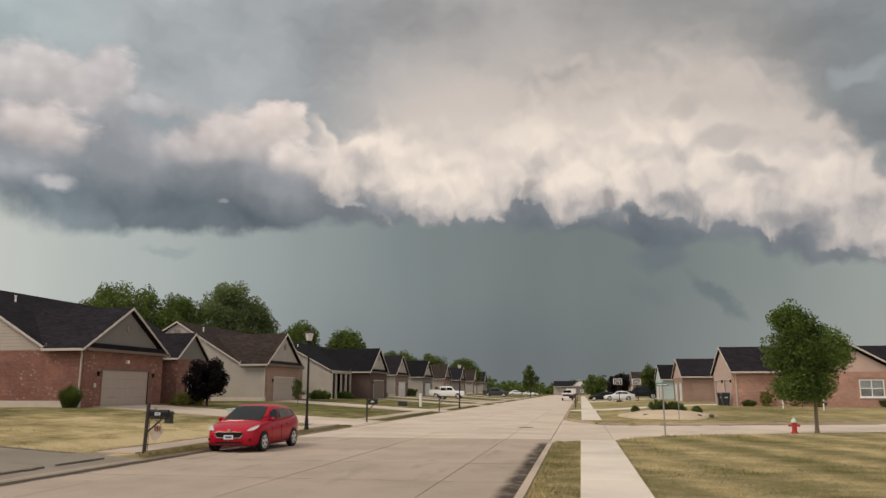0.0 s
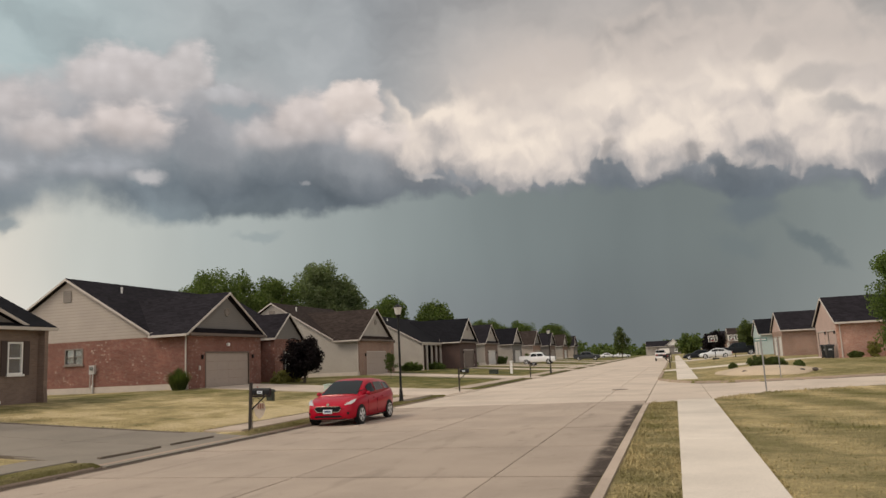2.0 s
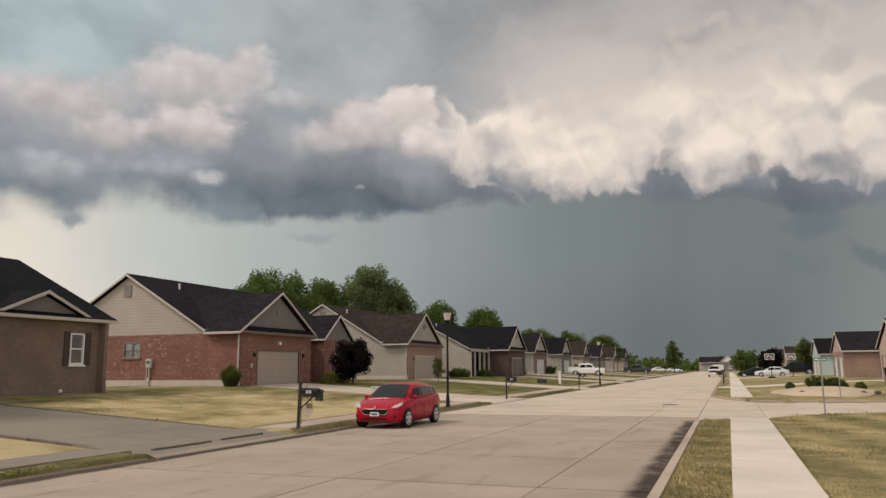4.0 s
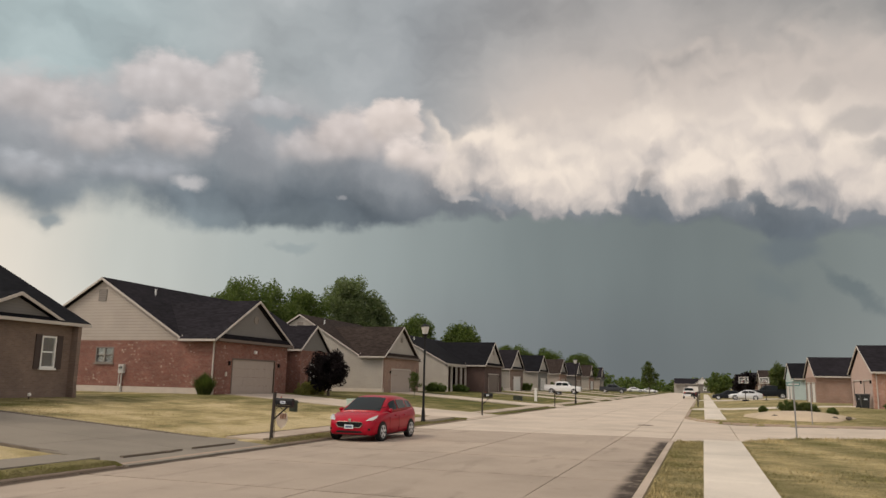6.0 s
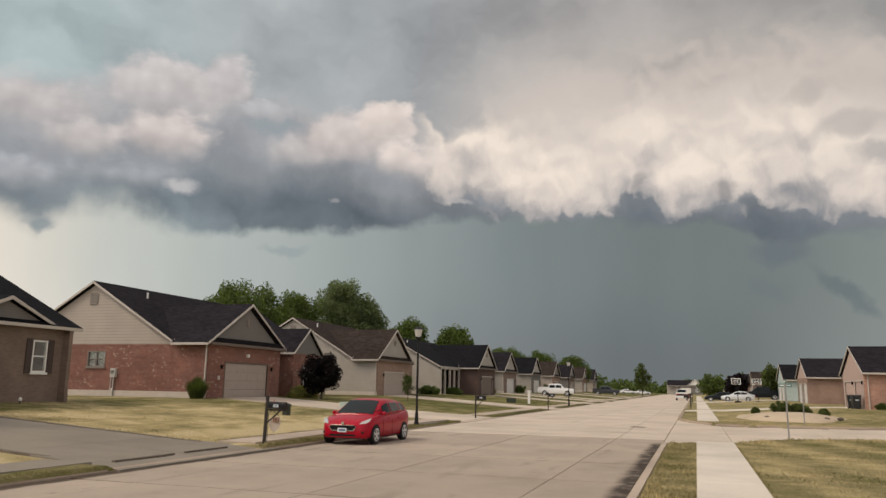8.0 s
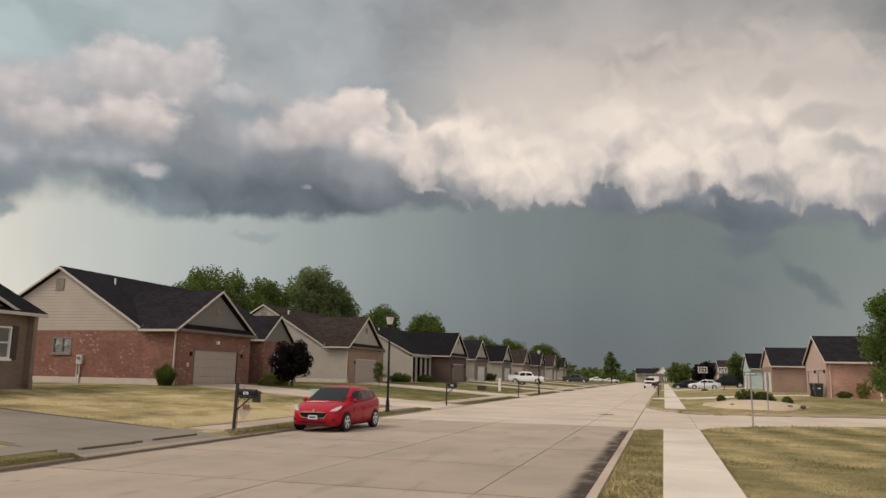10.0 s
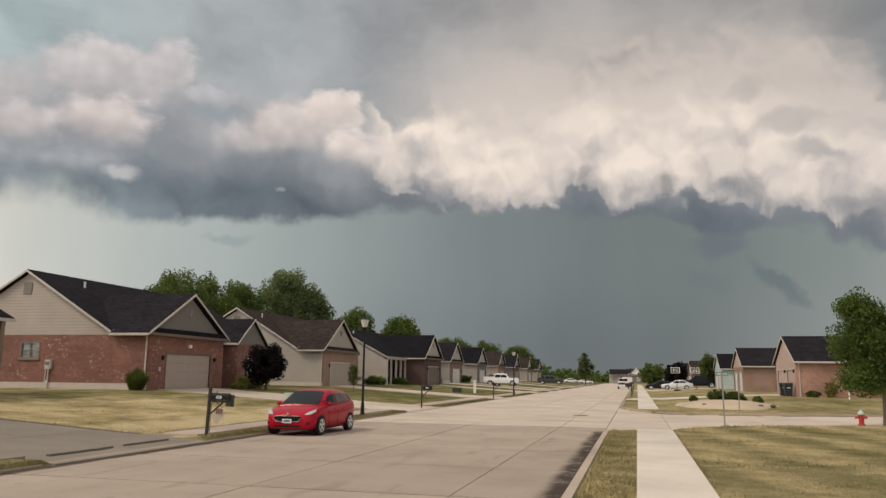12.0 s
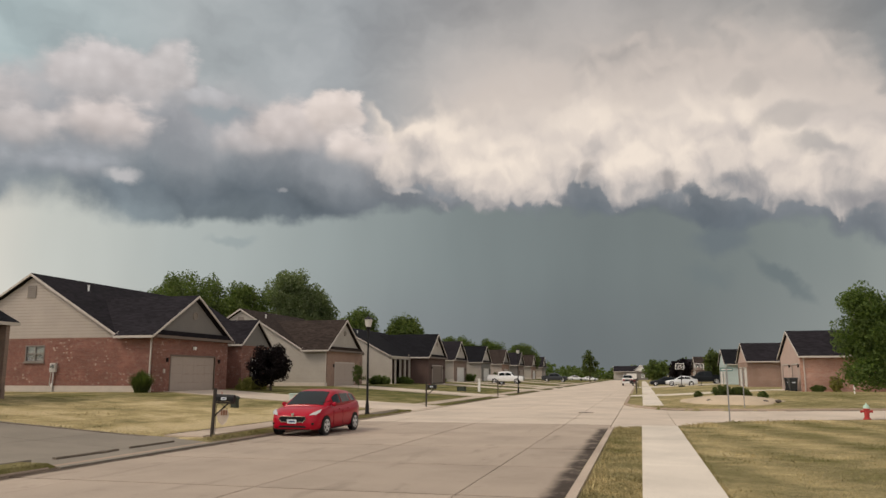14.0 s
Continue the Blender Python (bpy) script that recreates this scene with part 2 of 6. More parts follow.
        d = n.m("SQRT", n.m("ADD", n.m("POWER", n.m("DIVIDE", dx, rx), 2), n.m("POWER", n.m("DIVIDE", dy, ry), 2)))
        back = n.mix(n.m("MULTIPLY", n.step(d, 1.25, 0.35), s), back, lin(*col))

    # the open sky behind the storm's front, overhead and behind
    nish = n.add("ShaderNodeTexSky")
    nish.sky_type, nish.sun_disc, nish.sun_elevation, nish.sun_rotation = "NISHITA", False, radians(SUN_EL), radians(SUN_AZ)
    sky = n.mul(1.0, nish.outputs[0], (SKY_REST, SKY_REST, SKY_REST, 1))
    veiled = n.mix(0.6, sky, (1.16, 1.0, 0.84, 1))
    front = n.m("MULTIPLY", n.step(sep.outputs[1], -0.25, 0.35), n.step(el, 62, 34))
    col = n.mix(front, veiled, back)
    col = n.mix(n.step(el, -1.5, -0.5), (0.12, 0.11, 0.08, 1), col)
    bg = n.add("ShaderNodeBackground")
    n.put(bg.inputs[0], col)
    out = n.add("ShaderNodeOutputWorld")
    n.t.links.new(bg.outputs[0], out.inputs[0])


storm_sky()
sun = new("sun", bpy.data.lights.new("sun", "SUN"))
sun.data.energy, sun.data.angle, sun.data.color = 1.55, radians(18), (1.0, 0.87, 0.70)
_a, _e = radians(SUN_AZ), radians(SUN_EL)
sun.matrix_world = look((0, 0, 60), Vector((0, 0, 60)) - Vector((math.sin(_a) * math.cos(_e), math.cos(_a) * math.cos(_e), math.sin(_e))))
scene.view_settings.exposure = 0.0

# ---- materials ----
def material(name):
    m = bpy.data.materials.new(name)
    m.use_nodes = True
    n = Nodes(m.node_tree)
    b = n.add("ShaderNodeBsdfPrincipled")
    o = n.add("ShaderNodeOutputMaterial")
    n.t.links.new(b.outputs[0], o.inputs[0])
    return m, n, b


def bump(n, b, height, strength, distance=0.02):
    k = n.add("ShaderNodeBump")
    n.put(k.inputs["Height"], height)
    k.inputs["Strength"].default_value = strength
    k.inputs["Distance"].default_value = distance
    n.put(b.inputs["Normal"], k.outputs[0])


def grey(v):
    return (v, v, v, 1)


def plain(name, col, rough=0.6, metal=0.0, var=0.12, scale=3.0, coat=0.0, rnd=0.0, spec=0.5):
    """A painted, plastic or metal surface with slight mottling."""
    m, n, b = material(name)
    pos = n.add("ShaderNodeNewGeometry").outputs["Position"]
    f = n.m("ADD", n.m("MULTIPLY", n.noise(pos, scale, 5, 0.6), 0.7), n.m("MULTIPLY", n.noise(pos, scale * 9, 3, 0.6), 0.3))
    c = n.mul(1.0, (*col, 1), n.ramp(f, 0.3, 0.7, [(0.3, grey(1 - var)), (0.7, grey(1 + var))]))
    if rnd:
        r = n.add("ShaderNodeObjectInfo").outputs["Random"]
        c = n.mul(1.0, c, n.ramp(r, 0, 1, [(0, grey(1 - rnd)), (1, grey(1 + rnd))]))
    n.put(b.inputs["Base Color"], c)
    n.put(b.inputs["Roughness"], n.m("ADD", rough - 0.06, n.m("MULTIPLY", f, 0.12)))
    b.inputs["Metallic"].default_value = metal
    b.inputs["Specular IOR Level"].default_value = spec
    b.inputs["Coat Weight"].default_value = coat
    b.inputs["Coat Roughness"].default_value = 0.05
    return m


def concrete(name, col, dark, rnd=0.07, stain=0.5, gutter=False):
    m, n, b = material(name)
    pos = n.add("ShaderNodeNewGeometry").outputs["Position"]
    big = n.noise(pos, 0.35, 5, 0.6)
    mid = n.noise(n.v("ADD", pos, (9, 4, 0)), 1.6, 6, 0.65)
    fine = n.noise(pos, 45, 3, 0.7)
    c = n.mix(n.step(big, 0.35, 0.7), (*col, 1), (*[v * 0.82 for v in col], 1))
    c = n.mix(n.m("MULTIPLY", n.step(mid, 0.58, 0.75), stain), c, (*dark, 1))
    c = n.mul(1.0, c, n.ramp(fine, 0.3, 0.7, [(0.3, grey(0.88)), (0.7, grey(1.1))]))
    r = n.add("ShaderNodeObjectInfo").outputs["Random"]
    c = n.mul(1.0, c, n.ramp(r, 0, 1, [(0, grey(1 - rnd)), (1, grey(1 + rnd))]))
    if gutter:
        # leaf litter and silt washed along the kerb, old oil drips in the lanes
        s = n.add("ShaderNodeSeparateXYZ")
        n.put(s.inputs[0], pos)
        e = n.m("ADD", s.outputs[0], n.m("MULTIPLY", n.m("SUBTRACT", n.noise(pos, 0.8, 5, 0.6), 0.5), 0.36))
        k = n.m("MULTIPLY", n.step(e, -1.72, -1.42), n.step(s.outputs[1], 29.6, 27.5))
        k = n.m("MULTIPLY", k, n.step(n.noise(pos, 2.5, 5, 0.65), 0.32, 0.50, 0.55, 1.0))
        c = n.mix(n.m("MULTIPLY", k, 0.96), c, (0.036, 0.025, 0.018, 1))
        e2 = n.m("ADD", s.outputs[0], n.m("MULTIPLY", n.m("SUBTRACT", n.noise(pos, 0.7, 4, 0.6), 0.5), 0.45))
        k2 = n.m("MULTIPLY", n.step(e2, -11.42, -11.58), 0.95)
        c = n.mix(k2, c, (0.06, 0.04, 0.026, 1))
        st = n.v("MULTIPLY", pos, (1.6, 0.35, 1))
        k3 = n.m("MULTIPLY", n.step(n.noise(st, 1.0, 5, 0.6), 0.56, 0.72), 0.6)
        spot = n.step(n.noise(n.v("ADD", pos, (40, 3, 0)), 1.3, 4, 0.6), 0.68, 0.74)
        c = n.mix(n.m("MULTIPLY", spot, 0.55), c, (0.12, 0.09, 0.07, 1))
        c = n.mix(k3, c, (*[v * 0.6 for v in col], 1))
    n.put(b.inputs["Base Color"], c)
    b.inputs["Roughness"].default_value = 0.9
    b.inputs["Specular IOR Level"].default_value = 0.3
    bump(n, b, n.m("ADD", fine, n.m("MULTIPLY", mid, 0.5)), 0.35, 0.01)
    return m


def grass_material(name, blades=False):
    m, n, b = material(name)
    pos = n.add("ShaderNodeNewGeometry").outputs["Position"]
    s = n.add("ShaderNodeSeparateXYZ")
    n.put(s.inputs[0], pos)
    big = n.noise(pos, 0.13, 4, 0.55)
    mid = n.noise(n.v("ADD", pos, (17, 5, 0)), 0.9, 6, 0.65)
    fine = n.noise(pos, 14, 5, 0.7)
    speck = n.noise(n.v("ADD", pos, (5, 5, 0)), 60, 3, 0.7)
    # mown stripes run aslant over the corner lawn
    along = n.m("ADD", n.m("MULTIPLY", s.outputs[0], 0.98), n.m("MULTIPLY", s.outputs[1], 0.20))
    along = n.m("ADD", along, n.m("MULTIPLY", n.m("SUBTRACT", mid, 0.5), 0.5))
    stripe = n.m("MULTIPLY", n.m("SINE", n.m("MULTIPLY", along, 2.5)), n.m("MULTIPLY", n.step(s.outputs[0], 0.5, 2.5), n.step(s.outputs[1], 38, 34)))
    right = n.step(s.outputs[0], 0.8, 1.6)
    # straw on the sunny left-hand lot, greener strips beside houses
    left = n.step(s.outputs[0], -12.0, -13.5)
    straw = n.m("MULTIPLY", left, n.m("MULTIPLY", n.step(n.m("ADD", s.outputs[0], n.m("MULTIPLY", n.m("SUBTRACT", mid, 0.5), 3)), -25.5, -22.0), n.step(s.outputs[1], 39, 31)))
    f = n.m("ADD", n.m("MULTIPLY", n.m("SUBTRACT", big, 0.5), 1.0), n.m("MULTIPLY", n.m("SUBTRACT", mid, 0.5), 1.1))
    f = n.m("ADD", f, n.m("ADD", n.m("MULTIPLY", stripe, 0.14), n.m("SUBTRACT", n.m("MULTIPLY", right, 0.15), n.m("MULTIPLY", n.step(s.outputs[0], -2.0, -1.0), 0.07))))
    # dry streaks across the left-hand lot
    streak = n.noise(n.v("MULTIPLY", pos, (1.0, 0.35, 1)), 0.55, 5, 0.6)
    f = n.m("ADD", f, n.m("MULTIPLY", n.m("MULTIPLY", n.m("SUBTRACT", streak, 0.5), 1.5), left))
    verge = n.m("MULTIPLY", n.step(s.outputs[0], -12.9, -12.4), n.step(s.outputs[0], -11.0, -11.5))
    f = n.m("SUBTRACT", f, n.m("ADD", n.m("MULTIPLY", verge, 0.24), n.m("MULTIPLY", right, 0.07)))
    f = n.m("ADD", f, n.m("ADD", 0.63, n.m("SUBTRACT", n.m("MULTIPLY", straw, 0.40), n.m("MULTIPLY", left, 0.13))))
    f = n.m("SUBTRACT", f, n.m("MULTIPLY", n.step(s.outputs[1], 38, 60), n.step(s.outputs[0], -6, 0, 0.30, 0.06)))
    c = n.ramp(f, 0, 1, [(0.0, (0.085, 0.09, 0.03, 1)), (0.3, (0.165, 0.152, 0.052, 1)), (0.55, (0.285, 0.243, 0.118, 1)),
                         (0.8, (0.46, 0.37, 0.185, 1)), (1.0, (0.60, 0.49, 0.28, 1))])
    c = n.mul(1.0, c, n.ramp(fine, 0.3, 0.7, [(0.3, grey(0.75)), (0.7, grey(1.22))]))
    c = n.mul(1.0, c, n.ramp(speck, 0.35, 0.65, [(0.35, grey(0.75)), (0.65, grey(1.2))]))
    if blades:
        r = n.add("ShaderNodeNewGeometry").outputs["Random Per Island"]
        c = n.mul(1.0, c, n.ramp(r, 0, 1, [(0, grey(0.82)), (1, grey(1.18))]))
    n.put(b.inputs["Base Color"], c)
    b.inputs["Roughness"].default_value = 0.95
    b.inputs["Specular IOR Level"].default_value = 0.1
    if not blades:
        bump(n, b, n.m("ADD", fine, speck), 0.8, 0.05)
    return m


def wall_uv(n):
    """Along the wall and up: good for walls along x or y."""
    pos = n.add("ShaderNodeNewGeometry").outputs["Position"]
    s = n.add("ShaderNodeSeparateXYZ")
    n.put(s.inputs[0], pos)
    c = n.add("ShaderNodeCombineXYZ")
    n.put(c.inputs[0], n.m("ADD", s.outputs[0], s.outputs[1]))
    n.put(c.inputs[1], s.outputs[2])
    return pos, s, c.outputs[0]


def brick_material(name, col, col2, mortar, flecks=0.5):
    m, n, b = material(name)
    pos, s, uv = wall_uv(n)
    t = n.add("ShaderNodeTexBrick")
    n.put(t.inputs["Vector"], uv)
    n.put(t.inputs["Color1"], (*col, 1))
    n.put(t.inputs["Color2"], (*col2, 1))
    n.put(t.inputs["Mortar"], (*mortar, 1))
    for k, v in (("Scale", 1.0), ("Mortar Size", 0.006), ("Brick Width", 0.21), ("Row Height", 0.075), ("Mortar Smooth", 0.1)):
        t.inputs[k].default_value = v
    c = t.outputs[0]
    sn = n.add("ShaderNodeVectorMath", operation="SNAP")
    n.put(sn.inputs[0], uv)
    n.put(sn.inputs[1], (0.105, 0.075, 1))
    fl = n.add("ShaderNodeTexWhiteNoise", noise_dimensions="2D")
    n.put(fl.inputs["Vector"], sn.outputs[0])
    patch = n.step(n.noise(uv, 0.45, 3, 0.5), 0.46, 0.62)
    f = n.m("MULTIPLY", n.m("GREATER_THAN", fl.outputs[0], 0.94), n.m("MULTIPLY", n.m("ADD", 0.25, patch), flecks * 0.55))
    c = n.mix(f, c, (0.50, 0.41, 0.34, 1))
    c = n.mul(1.0, c, n.ramp(n.noise(pos, 0.6, 5, 0.6), 0.3, 0.7, [(0.3, grey(0.8)), (0.7, grey(1.18))]))
    n.put(b.inputs["Base Color"], c)
    b.inputs["Roughness"].default_value = 0.9
    bump(n, b, t.outputs[1], -0.4, 0.01)
    return m


def siding_material(name, col, lap=0.125):
    m, n, b = material(name)
    pos, s, uv = wall_uv(n)
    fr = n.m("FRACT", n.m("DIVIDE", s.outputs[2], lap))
    # the shade line at each lap's edge is painted into the colour
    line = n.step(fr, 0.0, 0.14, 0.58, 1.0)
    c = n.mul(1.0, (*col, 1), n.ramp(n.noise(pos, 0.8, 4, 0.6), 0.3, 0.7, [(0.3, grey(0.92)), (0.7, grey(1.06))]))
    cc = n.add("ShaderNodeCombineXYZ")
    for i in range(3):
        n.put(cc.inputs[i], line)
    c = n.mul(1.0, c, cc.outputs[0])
    n.put(b.inputs["Base Color"], c)
    b.inputs["Roughness"].default_value = 0.6
    bump(n, b, n.m("SUBTRACT", 1.0, fr), 0.6, 0.02)
    return m


def shingle_material(name, col):
    m, n, b = material(name)
    pos, s, uv = wall_uv(n)
    row = n.m("FRACT", n.m("DIVIDE", s.outputs[2], 0.085))
    rw = n.add("ShaderNodeVectorMath", operation="SNAP")
    n.put(rw.inputs[0], uv)
    n.put(rw.inputs[1], (0.3, 0.085, 1))
    wn = n.add("ShaderNodeTexWhiteNoise", noise_dimensions="2D")
    n.put(wn.inputs["Vector"], rw.outputs[0])
    c = n.mul(1.0, (*col, 1), n.ramp(wn.outputs[0], 0, 1, [(0, grey(0.72)), (1, grey(1.3))]))
    c = n.mul(1.0, c, n.ramp(n.noise(pos, 0.7, 5, 0.6), 0.3, 0.7, [(0.3, grey(0.82)), (0.7, grey(1.2))]))
    n.put(b.inputs["Base Color"], c)
    b.inputs["Roughness"].default_value = 0.92
    b.inputs["Specular IOR Level"].default_value = 0.08
    bump(n, b, row, 0.4, 0.015)
    return m


def leaf_material(name, col, col2):
    m, n, b = material(name)
    g = n.add("ShaderNodeNewGeometry")
    c = n.mix(g.outputs["Random Per Island"], (*col, 1), (*col2, 1))
    c = n.mul(1.0, c, n.ramp(n.noise(g.outputs["Position"], 1.1, 3, 0.6), 0.3, 0.7, [(0.3, grey(0.7)), (0.7, grey(1.3))]))
    n.put(b.inputs["Base Color"], c)
    b.inputs["Roughness"].default_value = 0.6
    b.inputs["Specular IOR Level"].default_value = 0.3
    # thin blades let some light through
    tr = n.add("ShaderNodeBsdfTranslucent")
    n.put(tr.inputs[0], n.mul(1.0, c, (1.25, 1.35, 0.8, 1)))
    mx = n.add("ShaderNodeMixShader")
    mx.inputs[0].default_value = 0.45
    n.t.links.new(b.outputs[0], mx.inputs[1])
    n.t.links.new(tr.outputs[0], mx.inputs[2])
    out = [q for q in n.t.nodes if q.type == "OUTPUT_MATERIAL"][0]
    n.t.links.new(mx.outputs[0], out.inputs[0])
    return m


def glass_material(name, tint):
    m, n, b = material(name)
    b.inputs["Base Color"].default_value = (*tint, 1)
    b.inputs["Roughness"].default_value = 0.03
    b.inputs["Transmission Weight"].default_value = 0.85
    b.inputs["IOR"].default_value = 1.45
    return m


MAT = {
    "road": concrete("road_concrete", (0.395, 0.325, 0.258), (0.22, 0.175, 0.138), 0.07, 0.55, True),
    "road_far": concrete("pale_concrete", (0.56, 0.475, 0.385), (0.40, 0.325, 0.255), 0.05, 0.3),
    "walk": concrete("walk_concrete", (0.65, 0.585, 0.495), (0.52, 0.45, 0.37), 0.05, 0.3),
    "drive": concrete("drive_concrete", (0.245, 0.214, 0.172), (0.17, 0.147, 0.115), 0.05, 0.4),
    "kerb": concrete("kerb_concrete", (0.37, 0.285, 0.215), (0.17, 0.135, 0.105), 0.08, 0.6),
    "kerb_tan": concrete("tan_kerb_concrete", (0.44, 0.36, 0.285), (0.26, 0.205, 0.16), 0.08, 0.6),
    "joint": plain("joint_dirt", (0.085, 0.065, 0.05), 0.95),
    "soil": plain("soil_and_edge_shade", (0.15, 0.122, 0.093), 0.95, var=0.3, scale=6),
    "grass": grass_material("dry_grass"),
    "blades": grass_material("dry_grass_blades", True),
    "brick": brick_material("red_brick", (0.225, 0.088, 0.062), (0.155, 0.056, 0.042), (0.27, 0.19, 0.155), 0.9),
    "brick_brown": brick_material("brown_brick", (0.205, 0.142, 0.11), (0.165, 0.115, 0.09), (0.20, 0.16, 0.135), 0.15),
    "brick_dark": brick_material("dark_brown_brick", (0.095, 0.055, 0.045), (0.07, 0.04, 0.033), (0.11, 0.08, 0.07), 0.1),
    "brick_tan": brick_material("tan_brick", (0.30, 0.185, 0.135), (0.25, 0.15, 0.11), (0.33, 0.27, 0.23), 0.3),
    "brick_pink": brick_material("pink_brick", (0.43, 0.225, 0.16), (0.31, 0.15, 0.105), (0.47, 0.37, 0.31), 0.6),
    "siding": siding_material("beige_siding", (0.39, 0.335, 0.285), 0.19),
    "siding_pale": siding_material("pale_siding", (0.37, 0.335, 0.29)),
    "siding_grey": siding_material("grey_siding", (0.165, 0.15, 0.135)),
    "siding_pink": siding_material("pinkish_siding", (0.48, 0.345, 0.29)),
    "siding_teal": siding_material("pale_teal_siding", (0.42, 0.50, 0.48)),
    "roof": shingle_material("charcoal_shingles", (0.017, 0.015, 0.018)),
    "roof_brown": shingle_material("brown_shingles", (0.036, 0.027, 0.023)),
    "roof_black": shingle_material("black_shingles", (0.009, 0.009, 0.011)),
    "trim": plain("cream_trim", (0.50, 0.45, 0.40), 0.5, var=0.06),
    "louvre": plain("taupe_louvre_paint", (0.20, 0.17, 0.145), 0.6, var=0.08),
    "trim_dark": plain("brown_trim", (0.13, 0.095, 0.075), 0.5),
    "white": plain("white_paint", (0.78, 0.76, 0.72), 0.45, var=0.06),
    "garage": plain("taupe_garage_paint", (0.37, 0.305, 0.26), 0.5, var=0.06),
    "garage_white": plain("white_garage_paint", (0.70, 0.67, 0.63), 0.5, var=0.06),
    "foundation": plain("foundation_concrete", (0.52, 0.46, 0.40), 0.9),
    "black": plain("black_iron", (0.008, 0.008, 0.009), 0.5, 0.0, spec=0.25),
    "shutter": plain("dark_shutter", (0.055, 0.035, 0.03), 0.6),
    "glass": glass_material("window_glass", (0.75, 0.8, 0.8)),
    "curtain": plain("pale_blind", (0.40, 0.40, 0.38), 0.9),
    "room": plain("dim_room", (0.10, 0.09, 0.08), 0.95),
    "lamp_glass": plain("frosted_lantern_glass", (0.52, 0.51, 0.48), 0.25, var=0.04),
    "wood": plain("weathered_post", (0.035, 0.027, 0.022), 0.85, scale=8),
    "green_box": plain("dark_green_plastic", (0.028, 0.036, 0.024), 0.6),
    "pale_box": plain("pale_green_steel", (0.50, 0.60, 0.55), 0.5),
    "meter": plain("grey_meter_steel", (0.50, 0.48, 0.45), 0.5),
    "bin": plain("black_bin_plastic", (0.018, 0.02, 0.022), 0.5),
    "iron": plain("worn_cast_iron", (0.11, 0.09, 0.075), 0.7, 0.3, var=0.2),
    "steel": plain("galvanised_steel", (0.30, 0.29, 0.28), 0.5, 0.6),
    "sign": plain("teal_sign_sheet", (0.12, 0.24, 0.225), 0.4),
    "red": plain("hydrant_red_enamel", (0.40, 0.03, 0.028), 0.45),
    "mint": plain("pale_green_enamel", (0.45, 0.62, 0.52), 0.5),
    "gravel": concrete("tan_gravel", (0.52, 0.42, 0.30), (0.36, 0.28, 0.19), 0.05, 0.5),
    "rock": plain("dark_rock", (0.10, 0.08, 0.065), 0.9, scale=4),
    "bark": plain("grey_brown_bark", (0.085, 0.065, 0.05), 0.95, scale=12, var=0.3),
    "bark_pale": plain("dusty_bark", (0.19, 0.15, 0.11), 0.95, scale=12, var=0.25),
    "leaf": leaf_material("maple_leaves", (0.046, 0.08, 0.018), (0.135, 0.188, 0.046)),
    "leaf_far": leaf_material("far_leaves", (0.056, 0.088, 0.021), (0.125, 0.16, 0.042)),
    "leaf_pale": leaf_material("pale_leaves", (0.10, 0.135, 0.06), (0.17, 0.20, 0.10)),
    "leaf_dark": leaf_material("purple_black_leaves", (0.004, 0.002, 0.003), (0.010, 0.005, 0.007)),
    "leaf_shrub": leaf_material("shrub_leaves", (0.05, 0.075, 0.02), (0.11, 0.13, 0.038)),
    "leaf_yellow": leaf_material("yellow_shrub_leaves", (0.16, 0.16, 0.045), (0.26, 0.24, 0.07)),
    "car_red": plain("red_car_paint", (0.36, 0.0015, 0.017), 0.3, 0.0, 0.03, coat=0.3, spec=0.12),
    "car_white": plain("white_car_paint", (0.75, 0.75, 0.74), 0.3, 0.0, 0.03, coat=1.0),
    "car_black": plain("black_car_paint", (0.006, 0.008, 0.010), 0.35, 0.0, 0.03, coat=0.03, spec=0.2),
    "car_silver": plain("silver_car_paint", (0.62, 0.63, 0.63), 0.3, 0.3, 0.03, coat=1.0),
    "car_grey": plain("grey_car_paint", (0.035, 0.038, 0.042), 0.35, 0.0, 0.03, coat=0.15, spec=0.25),
    "car_glass": plain("dark_car_glass", (0.006, 0.009, 0.010), 0.06, 0.0, 0.02, spec=0.2),
    "car_seam": plain("dark_red_seam", (0.10, 0.001, 0.006), 0.6),
    "tyre": plain("tyre_rubber", (0.018, 0.018, 0.018), 0.85),
    "rim": plain("alloy_rim", (0.72, 0.72, 0.72), 0.35, 0.3),
    "headlight": plain("headlight_lens", (0.45, 0.43, 0.42), 0.2, 0.0, 0.03, coat=1.0),
    "tail": plain("tail_lens", (0.35, 0.01, 0.012), 0.2),
    "chrome": plain("chrome", (0.62, 0.62, 0.62), 0.15, 1.0, 0.02),
    "plate": plain("number_plate", (0.62, 0.66, 0.70), 0.4),
    "ink": plain("dark_blue_ink", (0.06, 0.09, 0.16), 0.5),
    "plastic": plain("black_trim_plastic", (0.008, 0.008, 0.009), 0.6, spec=0.2),
    "flag": plain("faded_flag_cloth", (0.62, 0.52, 0.42), 0.9),
    "flag_red": plain("rust_flag_cloth", (0.32, 0.15, 0.09), 0.9),
}

